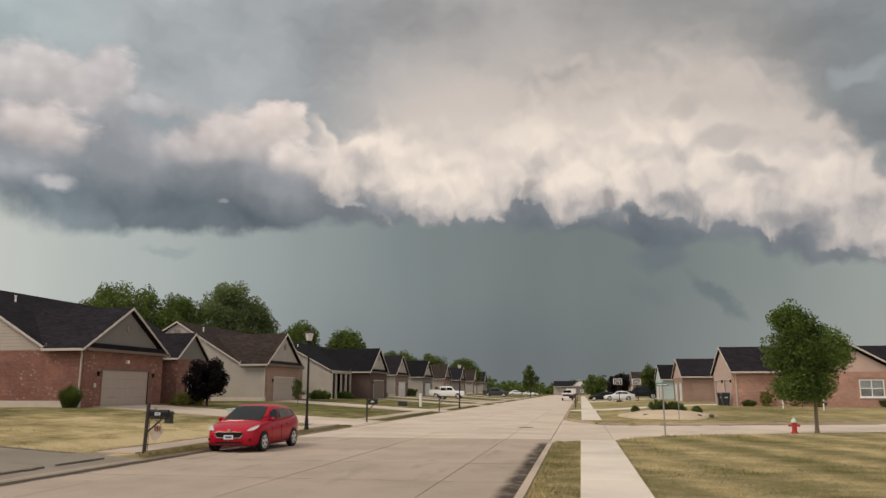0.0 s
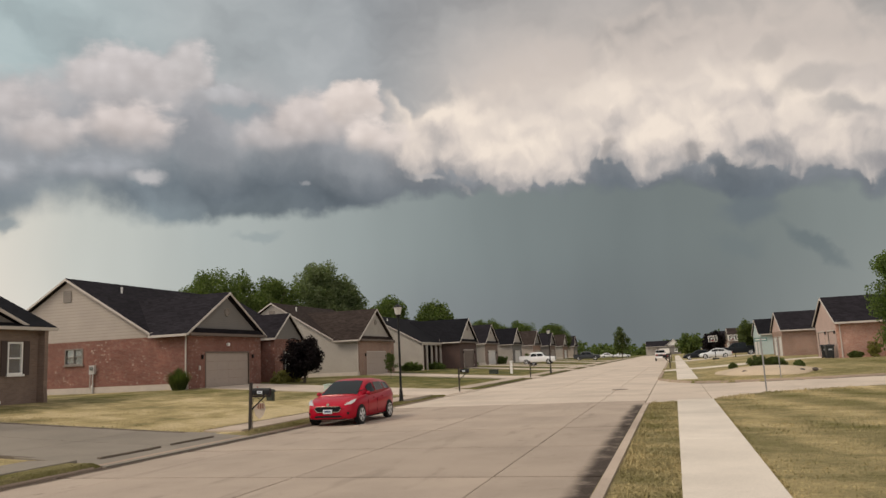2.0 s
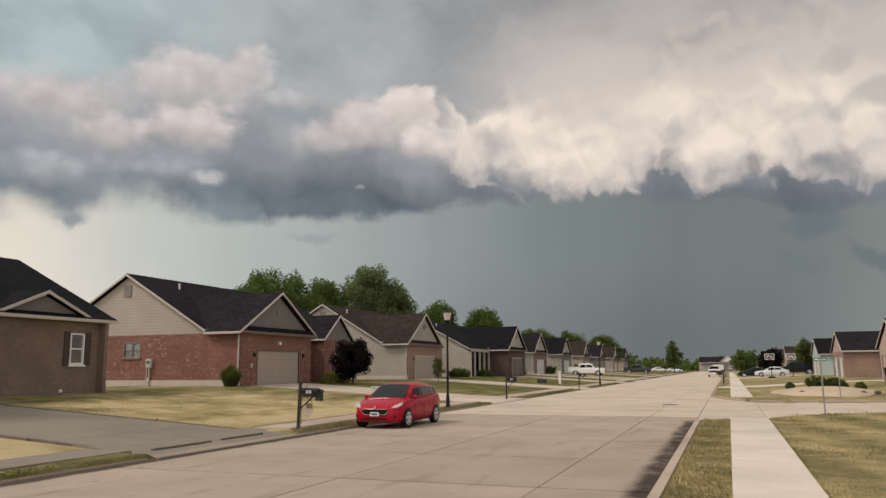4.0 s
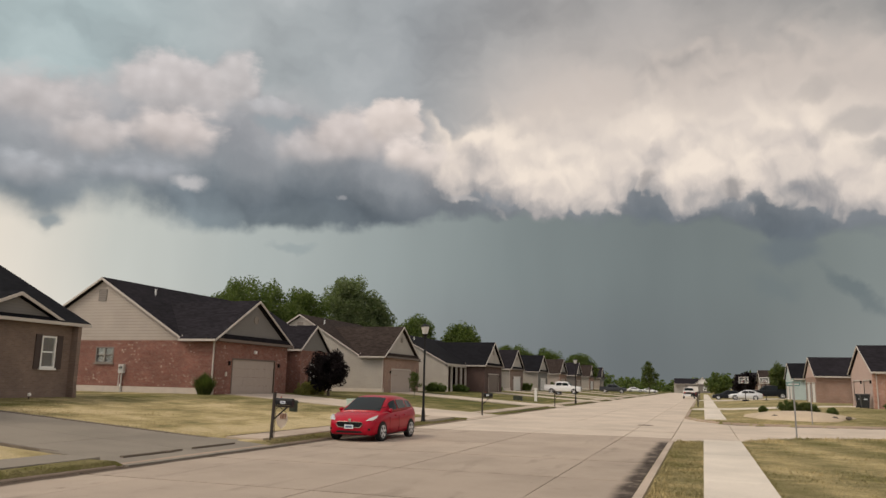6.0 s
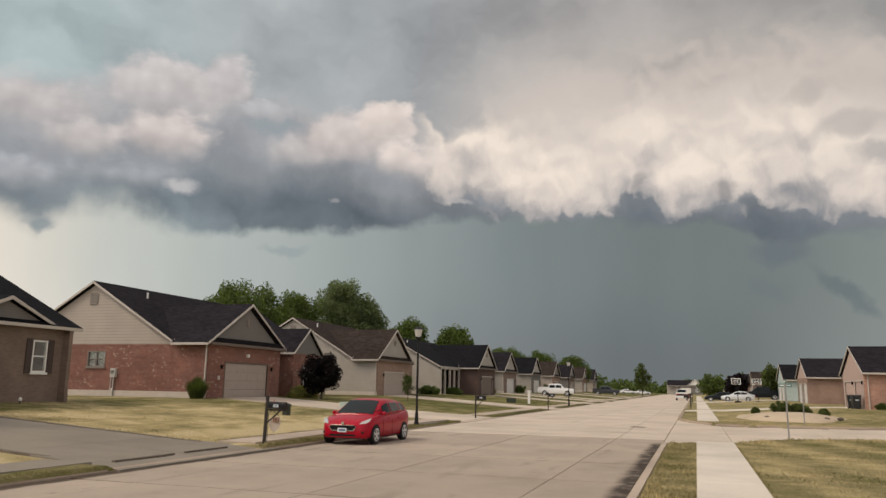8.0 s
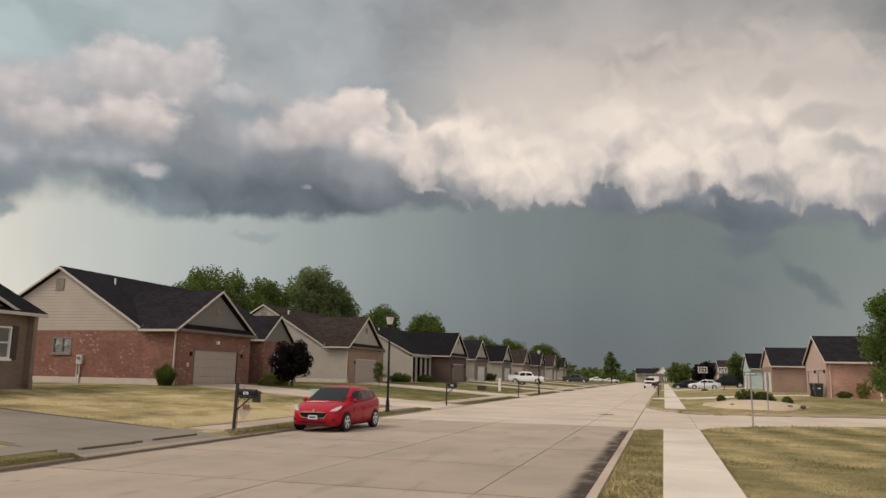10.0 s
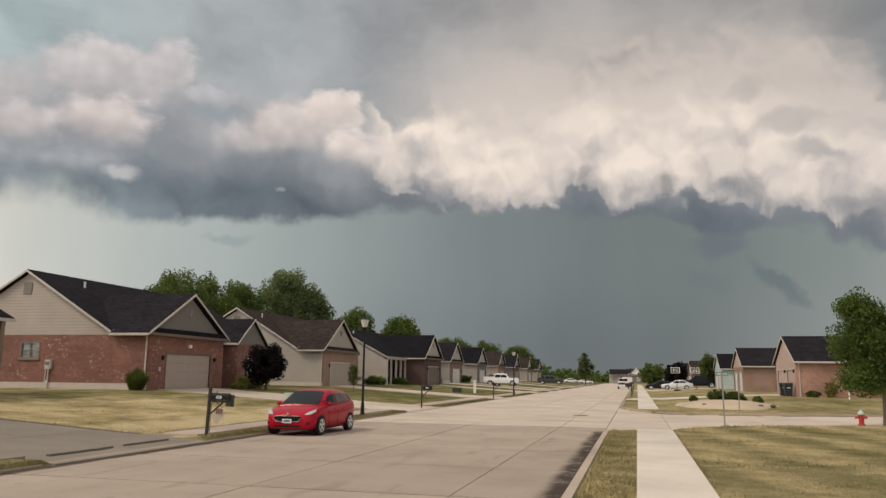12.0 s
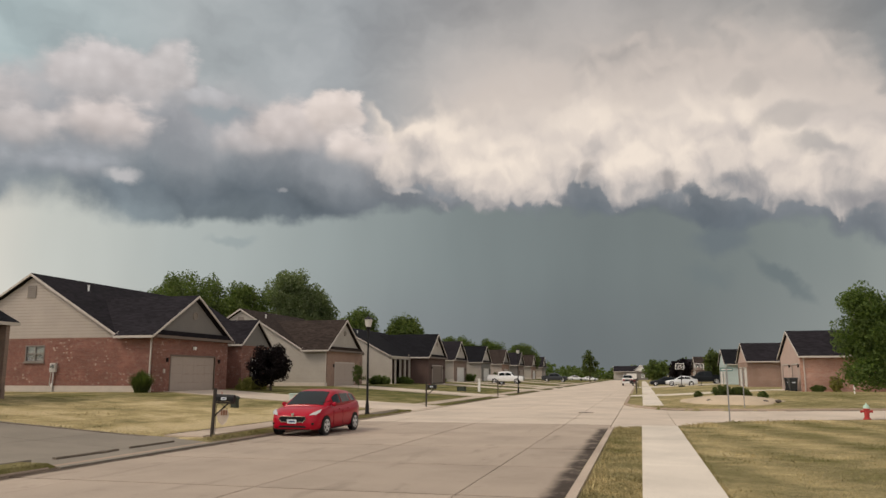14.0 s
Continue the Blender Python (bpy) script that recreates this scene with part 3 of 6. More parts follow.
# ---- building helpers ----
class Geo:
    """Collects vertices and faces of one mesh."""

    def __init__(self):
        self.v, self.f = [], []

    def add(self, vs, fs):
        o = len(self.v)
        self.v += [tuple(p) for p in vs]
        self.f += [tuple(i + o for i in q) for q in fs]
        return self

    def box(self, x0, x1, y0, y1, z0, z1):
        return self.add([(x, y, z) for z in (z0, z1) for y in (y0, y1) for x in (x0, x1)],
                        [(0, 2, 3, 1), (4, 5, 7, 6), (0, 1, 5, 4), (2, 6, 7, 3), (0, 4, 6, 2), (1, 3, 7, 5)])

    def prism(self, poly, axis, a, b):
        """poly in the plane across axis ('x': (y, z), 'y': (x, z), 'z': (x, y)), from a to b."""
        k = len(poly)
        at = {"x": lambda p, s: (s, p[0], p[1]), "y": lambda p, s: (p[0], s, p[1]), "z": lambda p, s: (p[0], p[1], s)}[axis]
        vs = [at(p, a) for p in poly] + [at(p, b) for p in poly]
        return self.add(vs, [tuple(range(k))[::-1], tuple(range(k, 2 * k))] + [(i, (i + 1) % k, k + (i + 1) % k, k + i) for i in range(k)])

    def lathe(self, prof, cx=0, cy=0, seg=14, axis="z"):
        """prof: (radius, height) pairs."""
        vs, fs = [], []
        for r, h in prof:
            for i in range(seg):
                a = 2 * math.pi * i / seg
                c, s = r * math.cos(a), r * math.sin(a)
                vs.append((cx + c, cy + s, h) if axis == "z" else (h, cx + c, cy + s) if axis == "x" else (cx + c, h, cy + s))
        for j in range(len(prof) - 1):
            for i in range(seg):
                k = (i + 1) % seg
                fs.append((j * seg + i, j * seg + k, (j + 1) * seg + k, (j + 1) * seg + i))
        fs += [tuple(range(seg))[::-1], tuple(range((len(prof) - 1) * seg, len(prof) * seg))]
        return self.add(vs, fs)

    def rod(self, p, q, r0, r1=None, seg=7):
        """A tapered rod between two points."""
        p, q = Vector(p), Vector(q)
        m = (q - p).to_track_quat("Z", "Y").to_matrix()
        vs, r1 = [], r0 if r1 is None else r1
        for c, r in ((p, r0), (q, r1)):
            vs += [c + m @ Vector((r * math.cos(2 * math.pi * i / seg), r * math.sin(2 * math.pi * i / seg), 0)) for i in range(seg)]
        return self.add(vs, [tuple(range(seg))[::-1], tuple(range(seg, 2 * seg))] + [(i, (i + 1) % seg, seg + (i + 1) % seg, seg + i) for i in range(seg)])

    def mesh(self, name, mat, smooth=False, bevel=0.0):
        me = bpy.data.meshes.new(name)
        me.from_pydata(self.v, [], self.f)
        bm = bmesh.new()
        bm.from_mesh(me)
        if len(bm.faces) < 20000:
            bmesh.ops.recalc_face_normals(bm, faces=bm.faces)
        if bevel:
            bmesh.ops.bevel(bm, geom=bm.edges, offset=bevel, segments=2, affect="EDGES", clamp_overlap=True)
        for f in bm.faces:
            f.smooth = smooth
        bm.to_mesh(me)
        bm.free()
        me.materials.append(MAT[mat])
        return me


def thing(name, label, category, m=None, group="", kind=""):
    """An empty that carries the parts of a thing."""
    ob = tagged(new(name), label, category, group, kind)
    ob.empty_display_size = 0.2
    if m is not None:
        ob.matrix_world = m
    return ob


def part(name, geo, mat, parent, label="", smooth=False, bevel=0.0):
    ob = new(name, geo.mesh(name, mat, smooth, bevel))
    ob.parent = parent
    if label:
        ob["label"] = label
    return ob


def single(name, geo, mat, label, category="", m=None, group="", kind="", smooth=False, bevel=0.0):
    ob = tagged(new(name, geo.mesh(name, mat, smooth, bevel)), label, category, group, kind)
    if m is not None:
        ob.matrix_world = m
    return ob


# ---- the lie of the land ----
KL, KR = -11.85, -1.2            # kerb faces of the main street
NEAR = ((-1.2, 27.3), (0.0, 28.3), (1.2, 28.9), (2.0, 30.4), (3.3, 32.0), (6.2, 33.7), (9.9, 35.3), (13.0, 36.6), (60.0, 54.0))
FAR = ((-1.2, 51.0), (-0.4, 47.2), (0.8, 44.6), (2.4, 43.6), (6.7, 44.4), (17.0, 47.8), (60.0, 62.5))


def near_edge(x):
    return float(np.interp(x, [p[0] for p in NEAR], [p[1] for p in NEAR]))


def far_edge(x):
    return float(np.interp(x, [p[0] for p in FAR], [p[1] for p in FAR]))


def ramp01(v):
    return min(1.0, max(0.0, v))


def lawn(x, y):
    """Height of the turf."""
    if x < -6.5:
        return 0.12 + 0.83 * ramp01((-x - 14.2) / 12.8)
    if y < 46:
        return 0.11
    return 0.12 + 0.50 * ramp01((x - 2.0) / 8.5) * ramp01((y - 47.0) / 14.0)


def on_road(x, y):
    return KL < x < KR and y > -62 or (x >= KR and near_edge(x) < y < far_edge(x))


# driveways: street end, garage end, both sides
DRIVES = [(-11.7, -26.9, 14.2, 19.6), (-11.7, -27.4, 39.6, 45.8)] + [(-11.7, -27.4, v, v + 5.2) for v in (65.4, 92.5, 108.0, 119.4, 149.0, 170.0)]
DRIVES += [(KR + 0.1, 12.4, 70.0, 74.6)] + [(KR + 0.1, 13.0, v, v + 5.0) for v in (116.8, 122.0)]


def on_drive(x, y):
    return any(min(a, b) < x < max(a, b) and c - 0.6 * ramp01(2.4 - abs(x - a)) < y < d for a, b, c, d in DRIVES)


def ground_sheet():
    xs = np.unique(np.concatenate([np.linspace(-2500, -60, 12), np.linspace(-60, -28, 17), np.arange(-28, 16.01, 0.3), np.linspace(16, 70, 28), np.linspace(70, 2500, 12),
                                   [KL - 0.02, KL + 0.05, KR - 0.05, KR + 0.02]]))
    ys = np.unique(np.concatenate([np.linspace(-600, -63, 6), [-62.3, -61.9], np.linspace(-58, 2, 16), np.arange(2, 56, 0.3), np.linspace(56, 140, 43), np.linspace(140, 320, 31), np.linspace(320, 4200, 14)]))
    g = Geo()
    for y in ys:
        for x in xs:
            g.v.append((x, y, -0.22 if on_road(x, y) and y < 330 else lawn(x, y) + 0.02 * noise.noise((x * 0.35, y * 0.35, 0)) - (0.12 if on_drive(x, y) else 0.0)))
    k = len(xs)
    g.f = [(j * k + i, j * k + i + 1, (j + 1) * k + i + 1, (j + 1) * k + i) for j in range(len(ys) - 1) for i in range(k - 1)]
    single("ground", g, "grass", "sun-dried lawn turf, straw-coloured with green patches", "lawn", kind="structure", smooth=True)


ground_sheet()


def driveway(name, x0, x1, y0, y1, label, mat="drive", flare=0.0, panels=4):
    """Concrete panels that climb from the street to a garage."""
    t = thing(name, label, "driveway", kind="structure")
    for i in range(panels):
        a, b = x0 + (x1 - x0) * i / panels, x0 + (x1 - x0) * (i + 1) / panels
        for h in range(2):
            g, vs = Geo(), []
            for x in (a + (0.01 if x1 > x0 else -0.01), b - (0.01 if x1 > x0 else -0.01)):
                w = flare * ramp01(1 - abs(x - x0) / 2.5)
                lo, hi, mid = y0 - w, y1 + w, (y0 + y1) / 2
                for y in ((lo, mid - 0.01) if h == 0 else (mid + 0.01, hi)):
                    edge = ramp01(abs(x - x0) / 1.2)
                    vs.append((x, y, (lawn(x, y) + 0.03) * edge + 0.03 * (1 - edge)))
            vs += [(x, y, z - 0.12) for x, y, z in vs]
            g.add(vs, [(0, 1, 3, 2), (4, 6, 7, 5), (0, 2, 6, 4), (1, 5, 7, 3), (0, 4, 5, 1), (2, 3, 7, 6)])
            part("slab", g, mat, t)


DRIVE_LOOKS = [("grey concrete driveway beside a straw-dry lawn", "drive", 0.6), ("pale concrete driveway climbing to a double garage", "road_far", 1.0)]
DRIVE_LOOKS += [("pale concrete driveway between dry lawns", "road_far", 1.0)] * 6 + [("pale concrete driveway to a brick corner house", "walk", 0.8)]
DRIVE_LOOKS += [("pale concrete driveway with parked cars", "walk", 0.8)] * 2
for k, ((a, c, d, e), (text, look_of, wide)) in enumerate(zip(DRIVES, DRIVE_LOOKS)):
    driveway(f"driveway_{k + 1}", a, c, d, e, text, look_of, flare=wide)


def soil_and_shade_edges():
    """Dark strips that put in the shade of the lawn's cut edge, and dark earth in the seam between path and apron."""
    t = thing("soil_and_shade_edge", "dark earth and strips of put-in lawn-edge shade along the driveway", "soil", kind="structure")
    r = random.Random(6)
    # dark strips stand in for the grass edge's shadow on both sides
    for x0, x1, y, w in ((-14.1, -26.6, 19.64, 0.09), (-14.2, -26.6, 14.14, 0.07)):
        k = 26
        for i in range(k):
            a, b = x0 + (x1 - x0) * i / k, x0 + (x1 - x0) * (i + 1) / k
            h, j = w * r.uniform(0.5, 1.3), r.uniform(-0.03, 0.03)
            za, zb = lawn(a, y) + 0.05, lawn(b, y) + 0.05
            part("clod", Geo().add([(a, y - h + j, za), (b, y - h + j, zb), (b, y + h + j, zb), (a, y + h + j, za), (a, y - h + j, za - 0.1), (b, y - h + j, zb - 0.1), (b, y + h + j, zb - 0.1), (a, y + h + j, za - 0.1)],
                                   [(0, 1, 2, 3), (0, 4, 5, 1), (1, 5, 6, 2), (2, 6, 7, 3), (3, 7, 4, 0)]), "soil", t)
    for x, y0, y1, w, base in ((-12.6, 14.4, 16.5, 0.09, 0.112), (-12.64, 17.0, 18.9, 0.04, 0.116), (-13.9, 20.3, 38.2, 0.05, 0.155), (-12.15, 33.2, 37.4, 0.25, 0.135)):
        k = max(6, int((y1 - y0) / 0.35))
        for i in range(k):
            a, b = y0 + (y1 - y0) * i / k, y0 + (y1 - y0) * (i + 1) / k
            h, z = w * r.uniform(0.45, 1.2) * (0.5 if i in (0, k - 1) else 1.0), base
            part("clod", Geo().box(x - h, x + h, a, b, z - 0.1, z + 0.008 + 0.004 * r.random()), "soil", t)


soil_and_shade_edges()


# ---- kerbs ----
def kerb_run(t, pts, inner, top=0.13, piece=2.4, mat="kerb"):
    """Kerb stones along a line; inner: how far the stone reaches from the line to its left-hand side."""
    for (xa, ya), (xb, yb) in zip(pts[:-1], pts[1:]):
        d = Vector((xb - xa, yb - ya, 0))
        n_ = max(1, round(d.length / piece))
        u = d.normalized()
        s = Vector((-u.y, u.x, 0)) * inner
        for i in range(n_):
            a, b = Vector((xa, ya, 0)) + d * (i / n_) + u * 0.005, Vector((xa, ya, 0)) + d * ((i + 1) / n_) - u * 0.005
            g = Geo()
            pr = ((0.0, -0.2), (0.0, 0.02), (0.12, top - 0.02), (0.22, top + 0.005), (1.0, top + 0.015), (1.0, -0.2))
            vs = [e + s * p + Vector((0, 0, z)) for e in (a, b) for p, z in pr]
            k_ = len(pr)
            g.add(vs, [tuple(range(k_))[::-1], tuple(range(k_, 2 * k_))] + [(j, (j + 1) % k_, k_ + (j + 1) % k_, k_ + j) for j in range(k_)])
            part("kerb_stone", g, mat, t)


kl = thing("kerb_left", "worn concrete kerb with dark gutter line", "kerb", kind="structure")
for y0, y1 in ((-61, 2), (2, 13.4), (19.6, 38.4), (47.0, 64.2), (71.8, 91.3), (98.9, 106.8), (114.4, 118.2), (125.8, 147.8), (155.4, 168.8), (176, 250)):
    kerb_run(kl, [(KL + 0.02, y0), (KL + 0.02, y1)], 0.2, top=0.07, piece=3.0 if y1 < 60 else 8.0)
for y0, y1 in ((13.4, 19.6), (38.4, 47.0), (64.2, 71.8), (91.3, 98.9)):
    kerb_run(kl, [(KL + 0.02, y0), (KL + 0.02, y1)], 0.2, top=0.035, piece=3.0)
kr = thing("kerb_right", "worn concrete kerb edging a dry verge", "kerb", kind="structure")
kerb_run(kr, [(KR, -61), (KR, 2)], -0.24, piece=6)
kerb_run(kr, [(KR, 2), (KR, 27.3)], -0.2, mat="kerb_tan")
kerb_run(kr, [p for p in NEAR if p[0] > 1.1 and p[0] < 14] + [(30.0, near_edge(30.0))], -0.16, top=0.10)
kerb_run(kr, [p for p in FAR if p[0] < 18] + [(30.0, far_edge(30.0))], 0.2, top=0.10)
kerb_run(kr, [(KR, 51), (KR, 69.0)], -0.24)
kerb_run(kr, [(KR, 75.6), (KR, 115.8)], -0.24, piece=6)
kerb_run(kr, [(KR, 128.0), (KR, 250.0)], -0.24, piece=10)


# ---- roofs, walls, windows ----
def gable_roof(parent, axis, mid, half, a, b, z_eave, z_top, mat, trim, thick=0.17, name="roof"):
    """A pitched roof with its ridge along axis from a to b, and rake boards at the ends, fascia along the eaves."""
    ch = [(mid - half, z_eave), (mid, z_top), (mid + half, z_eave), (mid + half, z_eave - thick), (mid, z_top - thick), (mid - half, z_eave - thick)]
    r = part(name, Geo().prism(ch, axis, a, b), mat, parent)
    for s, e in ((a, -1), (b, 1)):
        bd = [(mid - half - 0.02, z_eave - 0.03), (mid, z_top - 0.03), (mid + half + 0.02, z_eave - 0.03),
              (mid + half + 0.02, z_eave - 0.155), (mid, z_top - 0.175), (mid - half - 0.02, z_eave - 0.155)]
        part("rake_board", Geo().prism(bd, axis, s, s + e * 0.05), trim, r)
    for s in (-1, 1):
        x = mid + s * (half + 0.012)
        g = Geo()
        q = [(x - 0.06, z_eave - 0.17), (x + 0.06, z_eave - 0.17), (x + 0.06, z_eave - 0.03), (x - 0.06, z_eave - 0.03)]
        part("gutter", g.prism(q, axis, a, b), trim, r)
    return r


def sheet(axis, lo, hi, us, ws, holes):
    """One closed slab between lo and hi across axis, cut along us and ws, without the cells that lie in holes."""
    g, made = Geo(), {}

    def at(k, i, j):
        if (k, i, j) not in made:
            made[k, i, j] = len(g.v)
            d = (lo, hi)[k]
            g.v.append((d, us[i], ws[j]) if axis == "x" else (us[i], d, ws[j]))
        return made[k, i, j]

    def solid(i, j):
        if not (0 <= i < len(us) - 1 and 0 <= j < len(ws) - 1):
            return False
        um, wm = (us[i] + us[i + 1]) / 2, (ws[j] + ws[j + 1]) / 2
        return not any(h[0] < um < h[1] and h[2] < wm < h[3] for h in holes)
    for i in range(len(us) - 1):
        for j in range(len(ws) - 1):
            if not solid(i, j):
                continue
            for k in (0, 1):
                g.f.append((at(k, i, j), at(k, i + 1, j), at(k, i + 1, j + 1), at(k, i, j + 1)))
            for di, dj, p, q in ((-1, 0, (0, 0), (0, 1)), (1, 0, (1, 0), (1, 1)), (0, -1, (0, 0), (1, 0)), (0, 1, (0, 1), (1, 1))):
                if not solid(i + di, j + dj):
                    g.f.append((at(0, i + p[0], j + p[1]), at(0, i + q[0], j + q[1]), at(1, i + q[0], j + q[1]), at(1, i + p[0], j + p[1])))
    return g


def wall(parent, axis, at, a, b, z0, z1, mat, holes=(), thick=0.2, name="wall"):
    """An upright wall in the plane axis = at, from a to b along the other axis, with openings (u0, u1, w0, w1); it thickens behind 'at'."""
    us = sorted({a, b, *[h[0] for h in holes], *[h[1] for h in holes]})
    ws = sorted({z0, z1, *[h[2] for h in holes], *[h[3] for h in holes]})
    return part(name, sheet(axis, min(at, at + thick), max(at, at + thick), us, ws, holes), mat, parent)


def oriented(axis, at, out):
    """Maps (u along, depth outwards, z) to a box on the wall."""
    def box(g, u0, u1, d0, d1, z0, z1):
        p, q = sorted((at + out * d0, at + out * d1))
        return g.box(p, q, u0, u1, z0, z1) if axis == "x" else g.box(u0, u1, p, q, z0, z1)
    return box


def window(parent, axis, at, out, u0, u1, z0, z1, mullion=True, shutters="", frame_mat="white", split=0.5, sill=True):
    """A sash window set into a wall; out: which way it faces."""
    bx = oriented(axis, at, out)
    lo, hi = sorted((at - out * 0.1, at + out * 0.03))
    w = part("window", sheet(axis, lo, hi, [u0, u0 + 0.07, u1 - 0.07, u1], [z0, z0 + 0.07, z1 - 0.07, z1], [(u0 + 0.07, u1 - 0.07, z0 + 0.07, z1 - 0.07)]), frame_mat, parent)
    zm = z0 + (z1 - z0) * split
    part("pane", bx(Geo(), u0 + 0.07, u1 - 0.07, -0.07, -0.055, z0 + 0.07, z1 - 0.07), "glass", w)
    part("meeting_rail", bx(Geo(), u0 + 0.07, u1 - 0.07, -0.09, 0.01, zm - 0.03, zm + 0.03), frame_mat, w)
    if mullion:
        um = (u0 + u1) / 2
        part("mullion", bx(Geo(), um - 0.025, um + 0.025, -0.09, 0.014, z0 + 0.07, z1 - 0.07), frame_mat, w)
    part("blind", bx(Geo(), u0 + 0.07, u1 - 0.07, -0.17, -0.15, zm, z1 - 0.07), "curtain", w)
    part("room_wall", bx(Geo(), u0 - 0.2, u1 + 0.2, -1.3, -1.2, z0 - 0.3, z1 + 0.3), "room", w)
    if sill:
        part("sill", bx(Geo(), u0 - 0.06, u1 + 0.06, 0.0, 0.09, z0 - 0.09, z0), frame_mat, w)
    if shutters:
        for s0 in (u0 - 0.34, u1 + 0.04):
            part("shutter", bx(Geo(), s0, s0 + 0.30, 0.003, 0.05, z0 - 0.05, z1 + 0.05), shutters, parent)
    return w


def garage_door(parent, axis, at, out, u0, u1, z0, z1, mat, trim="trim"):
    """A sectional door of four panels, set back in its opening."""
    bx = oriented(axis, at, out)
    lo, hi = sorted((at - out * 0.08, at + out * 0.02))
    d = part("garage_door", sheet(axis, lo, hi, [u0 - 0.09, u0, u1, u1 + 0.09], [z0, z1, z1 + 0.09], [(u0, u1, z0 - 1, z1)]), trim, parent)
    h = (z1 - z0) / 4
    for i in range(4):
        g = bx(Geo(), u0, u1, -0.07, -0.05, z0 + i * h + 0.003, z0 + (i + 1) * h - 0.002)
        k = max(2, round((u1 - u0) / 1.2))
        for j in range(k):
            a = u0 + (u1 - u0) * j / k
            bx(g, a + 0.1, a + (u1 - u0) / k - 0.1, -0.05, -0.045, z0 + i * h + 0.09, z0 + (i + 1) * h - 0.09)
        part("door_panel", g, mat, d)


def downspout(parent, x, y, z0, z1, mat="trim"):
    g = Geo().box(x - 0.035, x + 0.035, y - 0.035, y + 0.05, z0 + 0.1, z1)
    g.box(x - 0.035, x + 0.035, y - 0.3, y + 0.05, z0, z0 + 0.1)
    part("downspout", g, mat, parent)


def vent_pipe(parent, x, y, z):
    part("vent_pipe", Geo().lathe([(0.06, z - 0.3), (0.06, z + 0.45), (0.09, z + 0.45), (0.09, z + 0.5)], x, y, 10), "white", parent)


def lantern(parent, axis, at, out, u, z):
    bx = oriented(axis, at, out)
    part("wall_lantern", bx(bx(Geo(), u - 0.05, u + 0.05, 0.02, 0.13, z, z + 0.2), u - 0.07, u + 0.07, 0.0, 0.15, z + 0.2, z + 0.24), "black", parent, "black metal wall lantern")


def ranch(label, y0, length, zb, brick, gable, roof, door="garage", side=None, xf=-27.5, wing=(0.0, 8.2), trim="trim", entry=(12.6, 17.0), entry_apex=5.15, porch=False, windows=(),
          front_windows=((9.6, 10.6, 0.9, 2.3),), low=0.0, flip=False, group="houses along the street", entry_x=-1.4, found="foundation", door_side=0.0, apex=7.25, entry_hole=None, fx=-3.6, slope=0.665, over=0.22):
    """A single-storey house with its ridge along the street, a garage wing to the street and a small entry gable. Local x runs to the street, y along it."""
    m = pose(xf, y0, zb) if not flip else pose(xf, y0 + length, zb, 0, 0, 180)
    h = thing("house", label, "house", m, group)
    side = side or brick
    e, back, mid = 3.2 - low, -15.2, -8.9
    w0, w1 = wing
    # side walls: brick to the eaves, siding in the gables
    for at, t in ((0.0, 0.2), (length, -0.2)):
        hs = [q[:4] for q in windows] if at == 0.0 else []
        wall(h, "y", at, back, -2.3, 0.36, e, side, hs, t)
        tri = [(back, e), (-2.4, e), (mid, apex - 0.25)]
        part("gable_wall", Geo().prism(tri, "y", at, at + t), gable, h)
        part("foundation", Geo().box(back, -2.3, at - 0.03 if t > 0 else at - 0.17, at + 0.17 if t > 0 else at + 0.03, -0.6, 0.36), found, h)
    for q in windows:
        window(h, "y", 0.0, -1, *q[:4], mullion=True, frame_mat="louvre")
    wall(h, "x", back, 0.2, length - 0.2, 0.0, e, side)
    # recessed front of the main body
    hs = [f for f in front_windows]
    wall(h, "x", fx, w1 if w0 < 1 else 0.2, length - 0.2, -0.3, e, brick, hs, -0.2)
    if w0 > 1:
        wall(h, "x", fx - 0.01, 0.2, w0, -0.3, e, brick, (), -0.2)
    for f in hs:
        window(h, "x", fx, 1, *f, mullion=False)
    gable_roof(h, "y", mid, 6.6, -over, length + over, e + 0.1, apex, roof, trim)
    # garage wing
    gm = (w0 + w1) / 2 + 0.1
    d0 = gm - 2.45 + door_side
    wall(h, "x", 0.0, w0, w1, -0.4, e, brick, [(d0, d0 + 4.85, -0.4, 2.14)], -0.22)
    garage_door(h, "x", 0.0, 1, d0, d0 + 4.85, -0.02, 2.13, door, trim="trim_dark" if brick == "brick" else trim)
    wall(h, "y", w0, -2.3 if w0 < 1 else -3.6, -0.22, 0.36 if w0 < 1 else -0.4, e, side if w0 < 1 else brick, (), 0.2)
    wall(h, "y", w1, -3.6, -0.22, -0.4, e, brick, (), -0.2)
    part("foundation", Geo().box(-2.3, -0.01, w0 - 0.03, w0 + 0.17, -0.6, 0.36 if w0 < 1 else -0.41), found, h)
    tri = [(w0, e), (w1, e), ((w0 + w1) / 2, e + (w1 - w0) / 2 * slope)]
    part("gable_wall", Geo().prism(tri, "x", -0.22, -0.02), "siding_grey" if gable == "siding" else gable, h)
    part("frieze", Geo().box(-0.02, 0.35, w0 - 0.2, w1 + 0.2, e - 0.05, e + 0.12), "trim_dark", h)
    part("gable_vent", Geo().lathe([(0.28, -0.02), (0.28, 0.03), (0.2, 0.03), (0.2, 0.0)], (w0 + w1) / 2, e + (w1 - w0) / 2 * slope - 0.95, 12, "x"), "louvre", h)
    wm, wh = (w0 + w1) / 2, (w1 - w0) / 2 + 0.42
    zt = e + 0.1 + wh * slope
